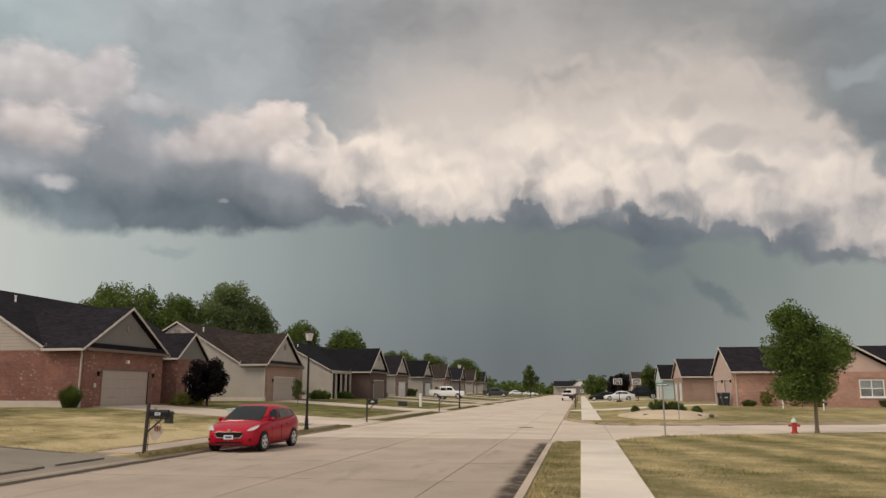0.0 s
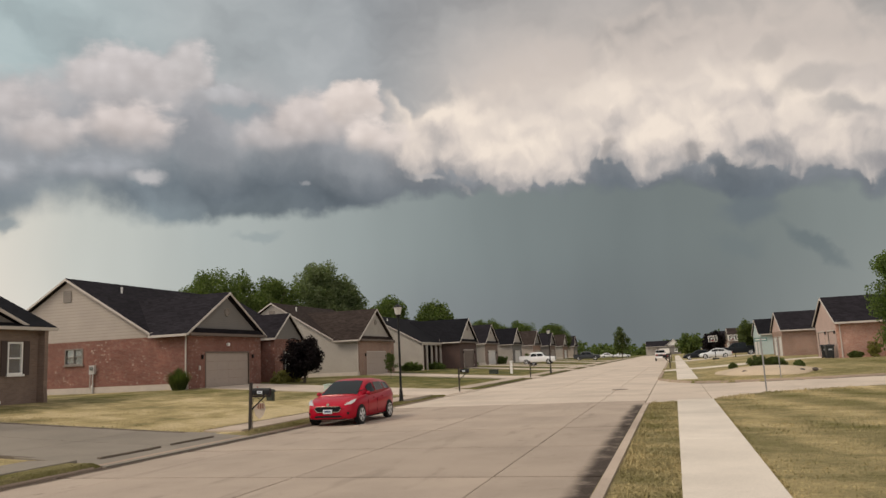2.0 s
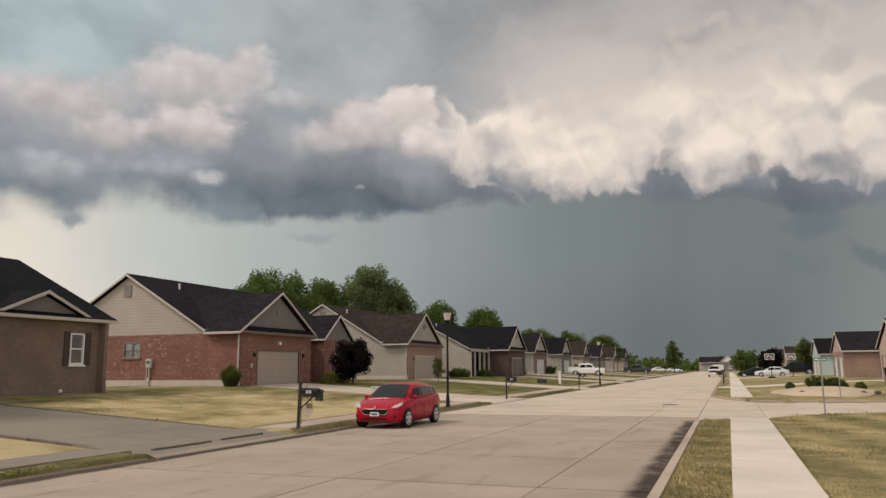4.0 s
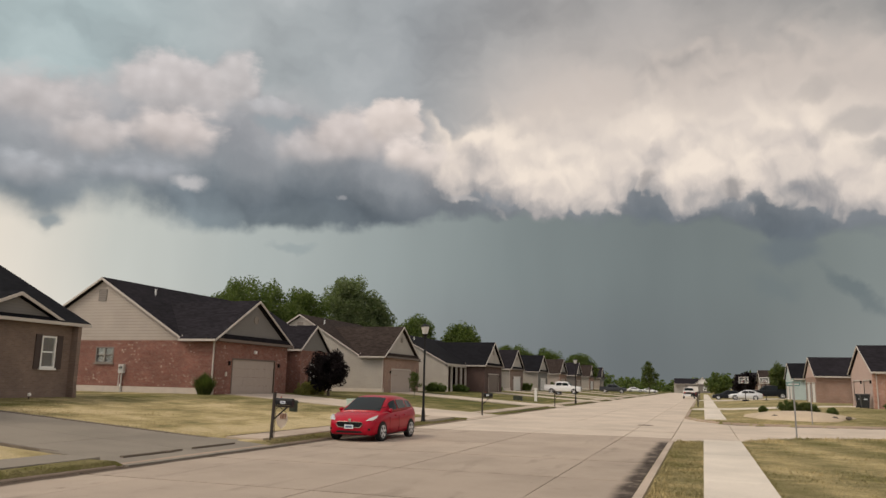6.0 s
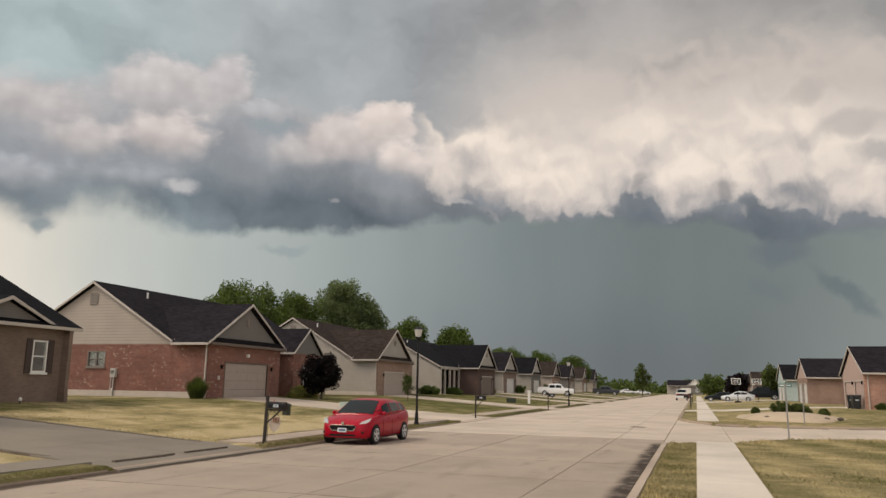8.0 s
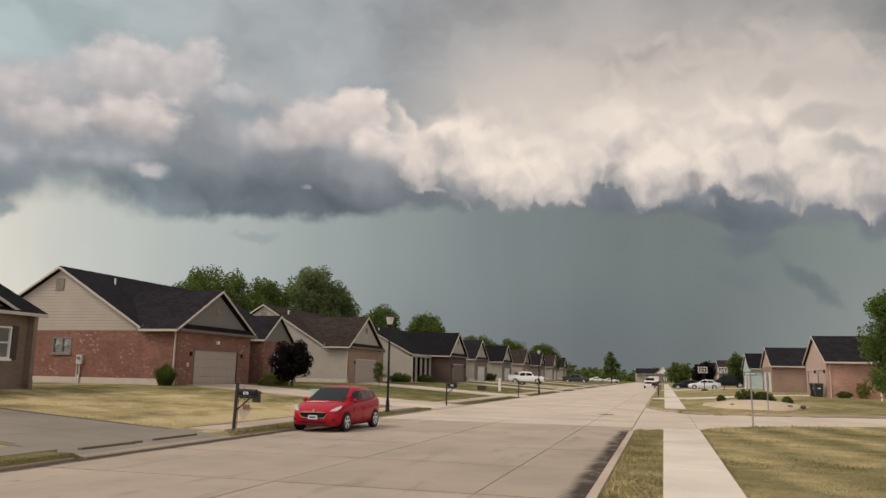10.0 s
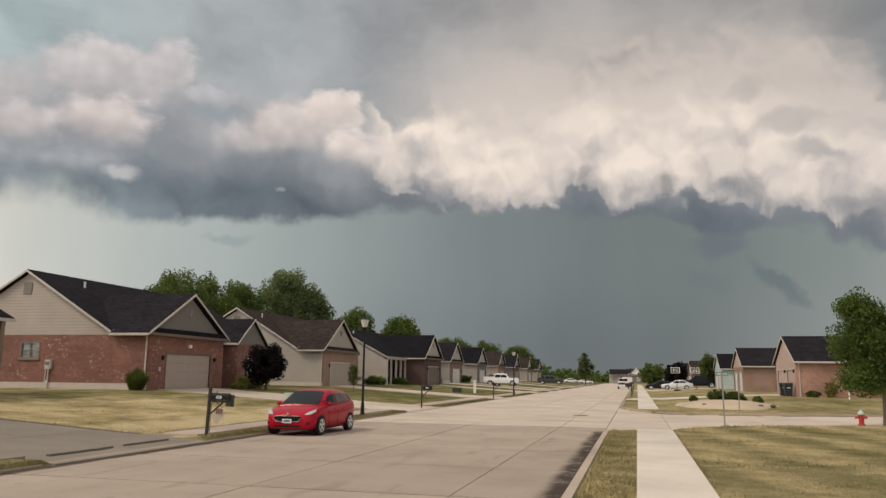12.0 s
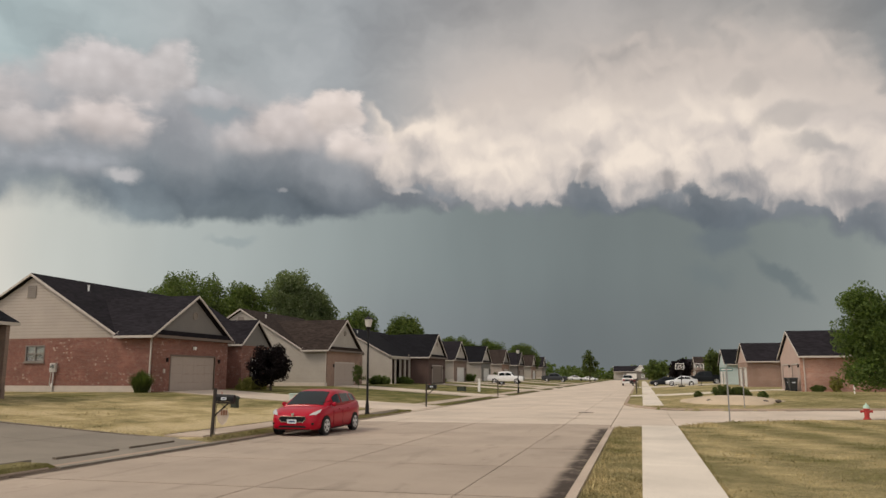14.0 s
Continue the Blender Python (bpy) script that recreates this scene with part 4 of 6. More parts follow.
    front = gable_roof(h, "x", wm, wh, -2.45, 0.2, e + 0.1, zt, roof, trim, name="garage_roof")
    zc = zt - (wm - w0) * slope
    part("valley_roof", Geo().prism([(w0 + 0.01, zc), (wm, zt), (wm + wh, e + 0.1), (wm + wh, e - 0.07), (wm, zt - 0.17), (w0 + 0.01, zc - 0.17)], "x",
                                    -2.9 - (zt - e) / 0.55, -2.45), roof, front)
    part("pent_roof", Geo().prism([(w0 - 0.2, e + 0.11), (w1 + 0.2, e + 0.11), (w1 - 0.25, e + 0.42), (w0 + 0.25, e + 0.42)], "x", -0.02, 0.16), roof, h)
    for u in (d0 - 0.45, d0 + 5.3):
        lantern(h, "x", 0.0, 1, u, 1.75)
    # entry gable
    if entry:
        a, b = entry
        ex = entry_x
        tri = [(a, e), (b, e), ((a + b) / 2, entry_apex - 0.15)]
        hs = [entry_hole or ((a + b) / 2 - 0.6, (a + b) / 2 + 0.6, 0.7, 2.3)]
        wall(h, "x", ex, a, b, -0.4, e, brick, hs, -0.22)
        window(h, "x", ex, 1, *hs[0], mullion=entry_hole is None, shutters="shutter")
        wall(h, "y", a, -3.6, ex - 0.22, -0.4, e, brick, (), 0.2)
        wall(h, "y", b, -3.6, ex - 0.22, -0.4, e, brick, (), -0.2)
        part("gable_wall", Geo().prism(tri, "x", ex - 0.22, ex - 0.02), "siding_grey" if gable == "siding" else gable, h)
        gable_roof(h, "x", (a + b) / 2, (b - a) / 2 + 0.2, -6.5, ex + 0.15, e + 0.1, entry_apex + 0.1, roof, trim, name="entry_roof")
        if entry_hole is None:
            part("front_door", Geo().box(fx, fx + 0.05, w1 + 2.6, w1 + 3.55, -0.1, 2.0), "trim_dark", h)
            part("porch_slab", Geo().box(fx, -0.6, w1, a, -0.5, -0.1), found, h)
    if porch:
        # a deep porch roof on slim posts
        a, b = (0.0, w0) if w0 > 1 else (w1, length)
        part("porch_slab", Geo().box(fx, -2.0, a, b, -0.5, -0.05), found, h)
        part("porch_beam", Geo().box(-2.55, -2.3, a, b, e - 0.25, e), trim, h)
        for i in range(5):
            y = a + 0.15 + (b - a - 0.3) * i / 4
            part("porch_post", Geo().box(-2.53, -2.33, y - 0.1, y + 0.1, -0.05, e - 0.25), "trim", h)
    gv = part("gable_vent", Geo().box(mid - 0.32, mid + 0.32, -0.03, 0.0, apex - 1.55, apex - 0.8), "louvre", h, "taupe louvred attic vent")
    for i in range(6):
        z = apex - 1.5 + i * 0.115
        part("slat", Geo().prism([(-0.03, z), (-0.06, z - 0.02), (-0.06, z), (-0.03, z + 0.05)], "x", mid - 0.28, mid + 0.28), "louvre", gv)
    vent_pipe(h, mid + 1.3, length * 0.18, apex - 0.9)
    vent_pipe(h, mid - 0.6, length * 0.62, apex - 0.4)
    downspout(h, -0.15 if w0 < 1 else -2.2, -0.06, -0.1, e)
    return h


ranch("brown brick single-storey house with charcoal roof and dark shutters", 7.6, 19.65, 0.95, "brick_brown", "siding", "roof_black", wing=(3.0, 11.0), xf=-24.4,
      entry=(14.0, 18.7), entry_x=-2.6, over=0.5, entry_apex=4.3, front_windows=(), apex=6.55, entry_hole=(17.78, 18.56, 1.25, 2.62), fx=-2.66, found="brick_brown")
h1 = ranch("red brick house with beige gable siding and taupe double garage", 38.6, 18.6, 0.95, "brick", "siding", "roof", windows=((-9.0, -7.6, 1.78, 2.78),), slope=0.605)
ranch("beige-sided house with brown roof and brick garage front", 64.1, 13.4, 0.92, "brick_tan", "siding_pale", "roof_brown", side="siding_pale", entry=(9.4, 12.6), entry_apex=4.5)

ranch("pale-sided house with long porch and near-black roof", 82.2, 16.6, 0.95, "brick_dark", "siding_pale", "roof_black", side="siding_pale", door="trim_dark",
      wing=(7.6, 15.8), porch=True, entry=None, xf=-25.2, fx=-4.4, front_windows=((1.6, 2.8, 0.7, 2.2), (4.6, 5.6, 0.0, 2.1)), apex=6.7, low=0.1)
for y, br, ga, ro, dr in ((112.5, "brick_brown", "siding_pale", "roof", "garage_white"), (133.0, "siding_grey", "siding_pale", "roof_black", "garage_white"),
                          (154.0, "brick_tan", "siding", "roof_brown", "garage"), (175.0, "brick_brown", "siding_grey", "roof", "garage"),
                          (197.0, "brick_tan", "siding_pale", "roof_brown", "garage_white"), (219.0, "siding_grey", "siding", "roof", "garage")):
    ranch("far single-storey house with dark shingle roof and street-side garage", y, 17.0, 0.95, br, ga, ro, side=ga, door=dr, entry=(10.5, 14.5), entry_apex=4.9, front_windows=(), apex=6.6)


# ---- the right-hand side ----
def corner_house():
    h = thing("house", "pink brick corner house with charcoal roof and white-framed window", "house", pose(0, 0, 0.62))
    e = 2.72
    # garage wing: ridge away from the street, gable over the doors
    x0, x1, y0, y1 = 12.3, 21.0, 66.0, 75.0
    ym = (y0 + y1) / 2
    wall(h, "y", y0, x0, 19.0, -0.4, e, "brick_pink", (), 0.2)
    doors = [(y0 + 0.9, y0 + 3.6, -0.4, 2.13), (y0 + 5.0, y0 + 8.0, -0.4, 2.13)]
    wall(h, "x", x0, y0 + 0.2, y1, -0.4, e, "siding_pink", doors, 0.2)
    for d in doors:
        garage_door(h, "x", x0, -1, d[0], d[1], 0.0, 2.13, "siding_pink", "trim")
    for u in (y0 + 0.5, y0 + 4.3):
        lantern(h, "x", x0, -1, u, 1.9)
    wall(h, "y", y1, x0, x1, -0.4, e, "brick_pink", (), -0.2)
    part("gable_wall", Geo().prism([(y0, e), (y1, e), (ym, e + 4.5 * 0.45)], "x", x0, x0 + 0.2), "siding_pink", h)
    gable_roof(h, "x", ym, 4.95, x0 - 0.15, 33.0, e + 0.1, e + 0.1 + 4.95 * 0.45, "roof", "trim")
    # street gable with the paired window
    a, b, yf = 15.9, 24.2, 64.6
    gm = (a + b) / 2
    hole = (21.45, 23.25, 0.75, 2.1)
    wall(h, "y", yf, 18.8, b, -0.4, e, "brick_pink", [hole], 0.2)
    window(h, "y", yf, -1, *hole, frame_mat="white")
    part("frieze", Geo().box(hole[0] - 0.1, hole[1] + 0.1, yf - 0.03, yf, 2.1, 2.3), "brick_tan", h)
    wall(h, "x", 18.8, yf + 0.2, y0, -0.4, e, "brick_pink", (), 0.2)
    wall(h, "x", b, yf, y1, -0.4, e, "brick_pink", (), -0.2)
    part("gable_wall", Geo().prism([(a, e), (b, e), (gm, e + (b - a) / 2 * 0.58)], "y", yf, yf + 0.2), "siding_pink", h)
    gable_roof(h, "y", gm, (b - a) / 2 + 0.4, yf - 0.4, ym, e + 0.1, e + 0.1 + ((b - a) / 2 + 0.4) * 0.58, "roof", "trim", name="street_roof")
    wall(h, "y", 66.2, b, 33.0, -0.4, e, "brick_pink", (), 0.2)
    part("soffit", Geo().box(a, 18.8, yf, y0, e - 0.02, e + 0.05), "trim", h)
    downspout(h, x0 + 0.25, y0 - 0.06, -0.1, e)
    downspout(h, b - 0.3, yf - 0.06, -0.1, e)


corner_house()


def east_house(y0, x0, zb, brick, gable, roof, label, length=14.0, depth=8.6, slope=0.46):
    """A house with a gabled garage wing towards the street, seen along its eaves side."""
    h = thing("house", label, "house", pose(x0, y0, zb), "houses along the street")
    e, ym = 2.75, depth / 2
    wall(h, "y", 0.0, 0.0, length, -0.4, e, brick, [(5.0, 6.4, 0.9, 2.1)], 0.2)
    window(h, "y", 0.0, -1, 5.0, 6.4, 0.9, 2.1)
    wall(h, "x", 0.0, 0.2, depth, -0.4, e, brick, [(0.9, 3.5, -0.4, 2.1), (4.6, 7.6, -0.4, 2.1)], 0.2)
    garage_door(h, "x", 0.0, -1, 0.9, 3.5, 0.0, 2.1, "garage_white")
    garage_door(h, "x", 0.0, -1, 4.6, 7.6, 0.0, 2.1, "garage_white")
    wall(h, "y", depth, 0.0, length, -0.4, e, brick, (), -0.2)
    wall(h, "x", length, 0.2, depth - 0.2, -0.4, e, brick, (), -0.2)
    part("gable_wall", Geo().prism([(0, e), (depth, e), (ym, e + ym * slope)], "x", 0.0, 0.2), gable, h)
    part("gable_wall", Geo().prism([(0, e), (depth, e), (ym, e + ym * slope)], "x", length - 0.2, length), gable, h)
    gable_roof(h, "x", ym, ym + 0.4, -0.15, length + 0.15, e + 0.1, e + 0.1 + (ym + 0.4) * slope, roof, "trim")
    gable_roof(h, "y", length * 0.55, 3.0, -1.2, ym, e + 0.1, e + 1.7, roof, "trim", name="side_roof")
    part("gable_wall", Geo().prism([(length * 0.55 - 2.6, e), (length * 0.55 + 2.6, e), (length * 0.55, e + 1.45)], "y", -0.8, -0.6), gable, h)
    wall(h, "y", -0.8, length * 0.55 - 2.6, length * 0.55 + 2.6, -0.4, e, brick, (), 0.2, "bay_wall")
    return h


east_house(91.0, 11.5, 0.62, "brick_tan", "siding_pink", "roof", "tan brick house with charcoal roof, gable end to the street")
east_house(113.0, 11.4, 0.62, "siding_teal", "siding_teal", "roof_black", "pale teal-sided house with near-black roof")
east_house(135.0, 12.4, 0.62, "brick_brown", "siding_grey", "roof_brown", "brown brick house with dull brown roof")
east_house(158.0, 10.4, 0.62, "brick_brown", "siding_grey", "roof_brown", "dark brick house with brown roof, far along the street")
east_house(182.0, 10.0, 0.62, "brick_tan", "siding", "roof", "tan brick house with grey roof, far along the street")
east_house(208.0, 8.0, 0.62, "brick_brown", "siding_grey", "roof", "brown house with grey roof, far along the street")


def end_house():
    h = thing("house", "small house with white gable closing the street's end", "house", pose(-6.5, 303, 0.3))
    wall(h, "y", 0.0, 0.0, 9.0, -0.4, 3.0, "siding_grey", [(1.0, 4.6, -0.4, 2.2), (6.4, 7.6, 0.8, 2.1)], 0.2)
    garage_door(h, "y", 0.0, -1, 1.0, 4.6, 0.0, 2.2, "garage_white")
    window(h, "y", 0.0, -1, 6.4, 7.6, 0.8, 2.1)
    wall(h, "x", 0.0, 0.2, 9.0, -0.4, 3.0, "siding_grey", (), 0.2)
    wall(h, "x", 9.0, 0.0, 9.0, -0.4, 3.0, "siding_grey", (), -0.2)
    part("gable_wall", Geo().prism([(3.6, 3.0), (9.0, 3.0), (6.3, 5.4)], "y", 0.0, 0.2), "white", h)
    gable_roof(h, "y", 6.3, 3.1, -0.4, 5, 3.1, 5.7, "roof", "white")
    gable_roof(h, "x", 4.5, 4.9, -4.0, 9.5, 3.1, 5.2, "roof", "trim", name="main_roof")
    wall(h, "y", 1.0, -4.0, 0.0, -0.4, 3.0, "siding_pale", (), 0.2)


end_house()


# ---- vehicles ----
def wheel(parent, x, y, r, w, side):
    hub = y
    t = part("wheel", Geo().lathe([(r * 0.62, hub - w / 2), (r * 0.93, hub - w / 2), (r, hub - w / 2 + 0.03), (r, hub + w / 2 - 0.03), (r * 0.93, hub + w / 2), (r * 0.62, hub + w / 2)], x, r, 22, "y"),
             "tyre", parent, smooth=False)
    o = hub + side * (w / 2 + 0.004)
    g = Geo().lathe([(r * 0.72, o - side * 0.03), (r * 0.72, o), (r * 0.64, o), (r * 0.64, o - side * 0.02), (0.02, o - side * 0.025)], x, r, 22, "y")
    for i in range(5):
        a = 2 * math.pi * i / 5 + 0.3
        c, s = math.cos(a), math.sin(a)
        p, q = Vector((x + 0.03 * c, o, r + 0.03 * s)), Vector((x + r * 0.66 * c, o, r + r * 0.66 * s))
        nx, nz = -s * 0.035, c * 0.035
        vs = [(p.x + nx, o + side * 0.006, p.z + nz), (p.x - nx, o + side * 0.006, p.z - nz), (q.x - nx, o + side * 0.006, q.z - nz), (q.x + nx, o + side * 0.006, q.z + nz)]
        vs += [(v[0], o - side * 0.03, v[2]) for v in vs]
        g.add(vs, [(0, 1, 2, 3), (0, 4, 5, 1), (1, 5, 6, 2), (2, 6, 7, 3), (3, 7, 4, 0)])
    part("rim", g, "rim", t)
    part("brake_disc", Geo().lathe([(r * 0.55, o - side * 0.05), (r * 0.55, o - side * 0.04)], x, r, 18, "y"), "plastic", t)


def loft(rows, ring):
    """Skin over rings; each ring is one closed half mirrored."""
    g, n_ = Geo(), None
    for row in rows:
        half = ring(*row)
        pts = half + [(x, -y, z) for x, y, z in reversed(half) if abs(y) > 1e-6]
        n_ = len(pts)
        g.v += pts
    for j in range(len(rows) - 1):
        for i in range(n_):
            k = (i + 1) % n_
            g.f.append((j * n_ + i, j * n_ + k, (j + 1) * n_ + k, (j + 1) * n_ + i))
    g.f += [tuple(range(n_))[::-1], tuple(range((len(rows) - 1) * n_, len(rows) * n_))]
    return g


CARS = {
    # body rows: x, low edge, belt height, half width; cabin rows: x, roof height, half width at belt, half width at roof
    "hatch": dict(L=3.95, r=0.30, axles=(1.25, -1.24),
                  body=((-1.96, 0.46, 0.84, 0.62), (-1.93, 0.32, 0.95, 0.73), (-1.80, 0.24, 1.02, 0.79), (-1.5, 0.21, 1.03, 0.835), (-1.0, 0.20, 1.01, 0.86), (0.0, 0.19, 0.965, 0.86), (0.65, 0.19, 0.945, 0.86),
                        (1.0, 0.19, 0.93, 0.855), (1.30, 0.19, 0.885, 0.85), (1.55, 0.19, 0.825, 0.83), (1.74, 0.19, 0.755, 0.79), (1.87, 0.20, 0.68, 0.72), (1.945, 0.22, 0.60, 0.62), (1.975, 0.28, 0.52, 0.52)),
                  cabin=((-1.92, 1.0, 0.70, 0.66), (-1.80, 1.19, 0.74, 0.60), (-1.62, 1.335, 0.77, 0.565), (-1.25, 1.42, 0.80, 0.57), (-0.7, 1.468, 0.82, 0.585), (-0.15, 1.475, 0.83, 0.59), (0.15, 1.445, 0.83, 0.59),
                         (0.38, 1.375, 0.83, 0.60), (1.15, 0.935, 0.79, 0.72)),
                  side=((-1.50, -1.02), (-0.93, -0.16), (-0.07, 0.52)), front=(0.30, 1.08), rear=(-1.86, -1.66)),
    "sedan": dict(L=4.7, r=0.32, axles=(1.42, -1.35),
                  body=((-2.33, 0.45, 0.82, 0.70), (-2.25, 0.28, 0.94, 0.80), (-1.7, 0.22, 0.97, 0.87), (-0.5, 0.2, 0.93, 0.89), (0.6, 0.2, 0.91, 0.89), (1.3, 0.2, 0.85, 0.88), (1.9, 0.2, 0.76, 0.84),
                        (2.2, 0.22, 0.66, 0.75), (2.33, 0.3, 0.55, 0.6)),
                  cabin=((-1.95, 0.96, 0.74, 0.70), (-1.2, 1.34, 0.8, 0.62), (-0.5, 1.44, 0.82, 0.62), (0.1, 1.42, 0.82, 0.62), (1.05, 0.92, 0.8, 0.74)),
                  side=((-1.25, -0.45), (-0.38, 0.5)), front=(0.2, 0.98), rear=(-1.85, -1.25)),
    "suv": dict(L=4.9, r=0.37, axles=(1.5, -1.45),
                body=((-2.42, 0.5, 1.0, 0.80), (-2.35, 0.32, 1.12, 0.88), (-1.6, 0.28, 1.12, 0.94), (0.0, 0.26, 1.08, 0.95), (0.9, 0.26, 1.07, 0.95), (1.6, 0.26, 1.03, 0.93), (2.15, 0.28, 0.95, 0.86),
                      (2.38, 0.35, 0.75, 0.75)),
                cabin=((-2.38, 1.12, 0.82, 0.8), (-2.15, 1.62, 0.86, 0.70), (-1.2, 1.76, 0.88, 0.70), (0.0, 1.74, 0.88, 0.70), (0.4, 1.66, 0.88, 0.70), (1.1, 1.08, 0.86, 0.8)),
                side=((-2.0, -1.2), (-1.1, -0.25), (-0.15, 0.55)), front=(0.45, 1.05), rear=(-2.34, -2.18)),
    "pickup": dict(L=5.8, r=0.40, axles=(1.85, -1.75),
                   body=((-2.9, 0.5, 1.12, 0.90), (-2.85, 0.42, 1.15, 0.96), (-1.5, 0.38, 1.15, 0.98), (0.0, 0.36, 1.15, 0.98), (1.1, 0.36, 1.22, 0.98), (2.1, 0.36, 1.20, 0.97), (2.75, 0.38, 1.14, 0.94),
                         (2.88, 0.45, 0.98, 0.88)),
                   cabin=((-1.2, 1.16, 0.90, 0.88), (-1.12, 1.84, 0.92, 0.78), (-0.6, 1.93, 0.92, 0.76), (0.4, 1.92, 0.92, 0.76), (0.72, 1.86, 0.92, 0.76), (1.4, 1.18, 0.90, 0.84)),
                   side=((-1.0, -0.1), (0.0, 0.95)), front=(0.9, 1.45), rear=(-1.19, -1.11)),
}


def vehicle(kind, paint, label, m, group="", detail=False):
    """A parked car; local x points forwards."""
    c = CARS[kind]
    t = thing({"hatch": "hatchback_car", "sedan": "sedan_car", "suv": "suv_car", "pickup": "pickup_truck"}[kind], label, "car" if kind != "pickup" else "pickup truck", m, group)

    def ring(x, lo, belt, w):
        return [(x, 0.0, lo), (x, w * 0.86, lo), (x, w * 0.97, lo + 0.06), (x, w, lo + (belt - lo) * 0.35), (x, w * 0.995, lo + (belt - lo) * 0.62), (x, w * 0.965, belt - 0.05), (x, w * 0.92, belt),
                (x, w * 0.5, belt + 0.03), (x, 0.0, belt + 0.04)]
    part("body", loft(c["body"], ring), paint, t, smooth=kind != "pickup")
    cab = c["cabin"]
    bx, bb = [r[0] for r in c["body"]], [r[2] for r in c["body"]]

    def cring(x, roof, wb, wr):
        b = float(np.interp(x, bx, bb)) - 0.03
        roof = max(roof, b + 0.03)
        return [(x, 0.0, b), (x, wb, b), (x, wr + (wb - wr) * 0.12, roof - (roof - b) * 0.14), (x, wr - 0.05, roof - 0.02), (x, wr * 0.6, roof + 0.01), (x, 0.0, roof + 0.015)]
    part("cabin", loft(cab, cring), paint, t, smooth=kind != "pickup")
    cx, cr, cb, cw = [r[0] for r in cab], [r[1] for r in cab], [r[2] for r in cab], [r[3] for r in cab]

    def on_side(x, s):
        """A point on the cabin's flank, s from belt to roof."""
        roof, wb, wr = np.interp(x, cx, cr), np.interp(x, cx, cb), np.interp(x, cx, cw)
        b = np.interp(x, bx, bb) - 0.03
        ztop = roof - (roof - b) * 0.14
        wt = wr + (wb - wr) * 0.12
        return float(wb + (wt - wb) * s) + 0.012, float(b + (ztop - b) * s)
    for sgn in (1, -1):
        for a, b in c["side"]:
            g = Geo()
            vs = []
            for i in range(5):
                x = a + (b - a) * i / 4
                for s in (0.2, 0.55, 0.86):
                    y, z = on_side(x, s)
                    vs.append((x, sgn * y, z))
            g.add(vs, [(i * 3 + j, i * 3 + j + 1, i * 3 + j + 4, i * 3 + j + 3) for i in range(4) for j in range(2)])
            part("side_window", g, "car_glass", t, smooth=True)
    for nm, (a, b) in (("windscreen", c["front"]), ("rear_window", c["rear"])):
        g, vs = Geo(), []
        for i in range(5):
            x = a + (b - a) * i / 4
            roof, wr, wb = float(np.interp(x, cx, cr)), float(np.interp(x, cx, cw)), float(np.interp(x, cx, cb))
            for u in (-1, -0.6, 0, 0.6, 1):
                vs.append((x + (0.02 if nm == "windscreen" else -0.02), u * (wr - 0.06), roof + (0.028 if abs(u) < 0.9 else 0.0)))
        g.add(vs, [(i * 5 + j, i * 5 + j + 1, i * 5 + j + 6, i * 5 + j + 5) for i in range(4) for j in range(4)])
        part(nm, g, "car_glass", t, "dark tinted glass", smooth=True)
    w = max(r[3] for r in c["body"])
    for ax in c["axles"]:
        for sgn in (1, -1):
            arch = Geo().lathe([(c["r"] + 0.035, sgn * (w - 0.14)), (c["r"] + 0.035, sgn * (w + 0.004))], ax, c["r"] + 0.01, 24, "y")
            part("wheel_arch", arch, "plastic", t)
            wheel(t, ax, sgn * (w - 0.085), c["r"], 0.2, sgn)
    x1 = c["body"][-1][0]
    lo, top = c["body"][-1][1], c["body"][-1][2]
    # lamps
    for sgn in (1, -1):
        if detail:
            vs = [(1.90, sgn * 0.54, 0.655), (1.80, sgn * 0.735, 0.68), (1.66, sgn * 0.81, 0.755), (1.52, sgn * 0.80, 0.845), (1.66, sgn * 0.72, 0.80), (1.81, sgn * 0.60, 0.73)]
            vs = [(x + 0.03, y * 1.012, z + 0.012) for x, y, z in vs] + [(x - 0.08, y * 0.94, z - 0.02) for x, y, z in vs]
            g = Geo().add(vs, [(0, 1, 2, 3, 4, 5), (6, 11, 10, 9, 8, 7)] + [(i, i + 6, (i + 1) % 6 + 6, (i + 1) % 6) for i in range(6)])
            part("headlight", g, "headlight", t, "clear wedge-shaped headlight")
            part("mirror", Geo().lathe([(0.02, 0.68), (0.065, 0.69), (0.08, 0.74), (0.06, 0.82), (0.02, 0.84)], sgn * 0.90, 0.99, 10, "x"), paint, t, smooth=True)
            part("mirror_stalk", Geo().box(0.66, 0.74, min(sgn * 0.8, sgn * 0.92), max(sgn * 0.8, sgn * 0.92), 0.95, 0.99), "plastic", t)
            part("fog_lamp", Geo().box(1.86, 1.935, min(sgn * 0.56, sgn * 0.7), max(sgn * 0.56, sgn * 0.7), 0.36, 0.43), "plastic", t)
        else:
            part("headlight", Geo().box(x1 - 0.16, x1 - 0.02, min(sgn * 0.45, sgn * 0.72), max(sgn * 0.45, sgn * 0.72), top - 0.08, top + 0.06), "headlight", t)
        part("tail_light", Geo().box(-c["L"] / 2 - 0.005, -c["L"] / 2 + 0.14, min(sgn * 0.5, sgn * (w - 0.14)), max(sgn * 0.5, sgn * (w - 0.14)), c["body"][0][2] - 0.16, c["body"][0][2] + 0.02), "tail", t)
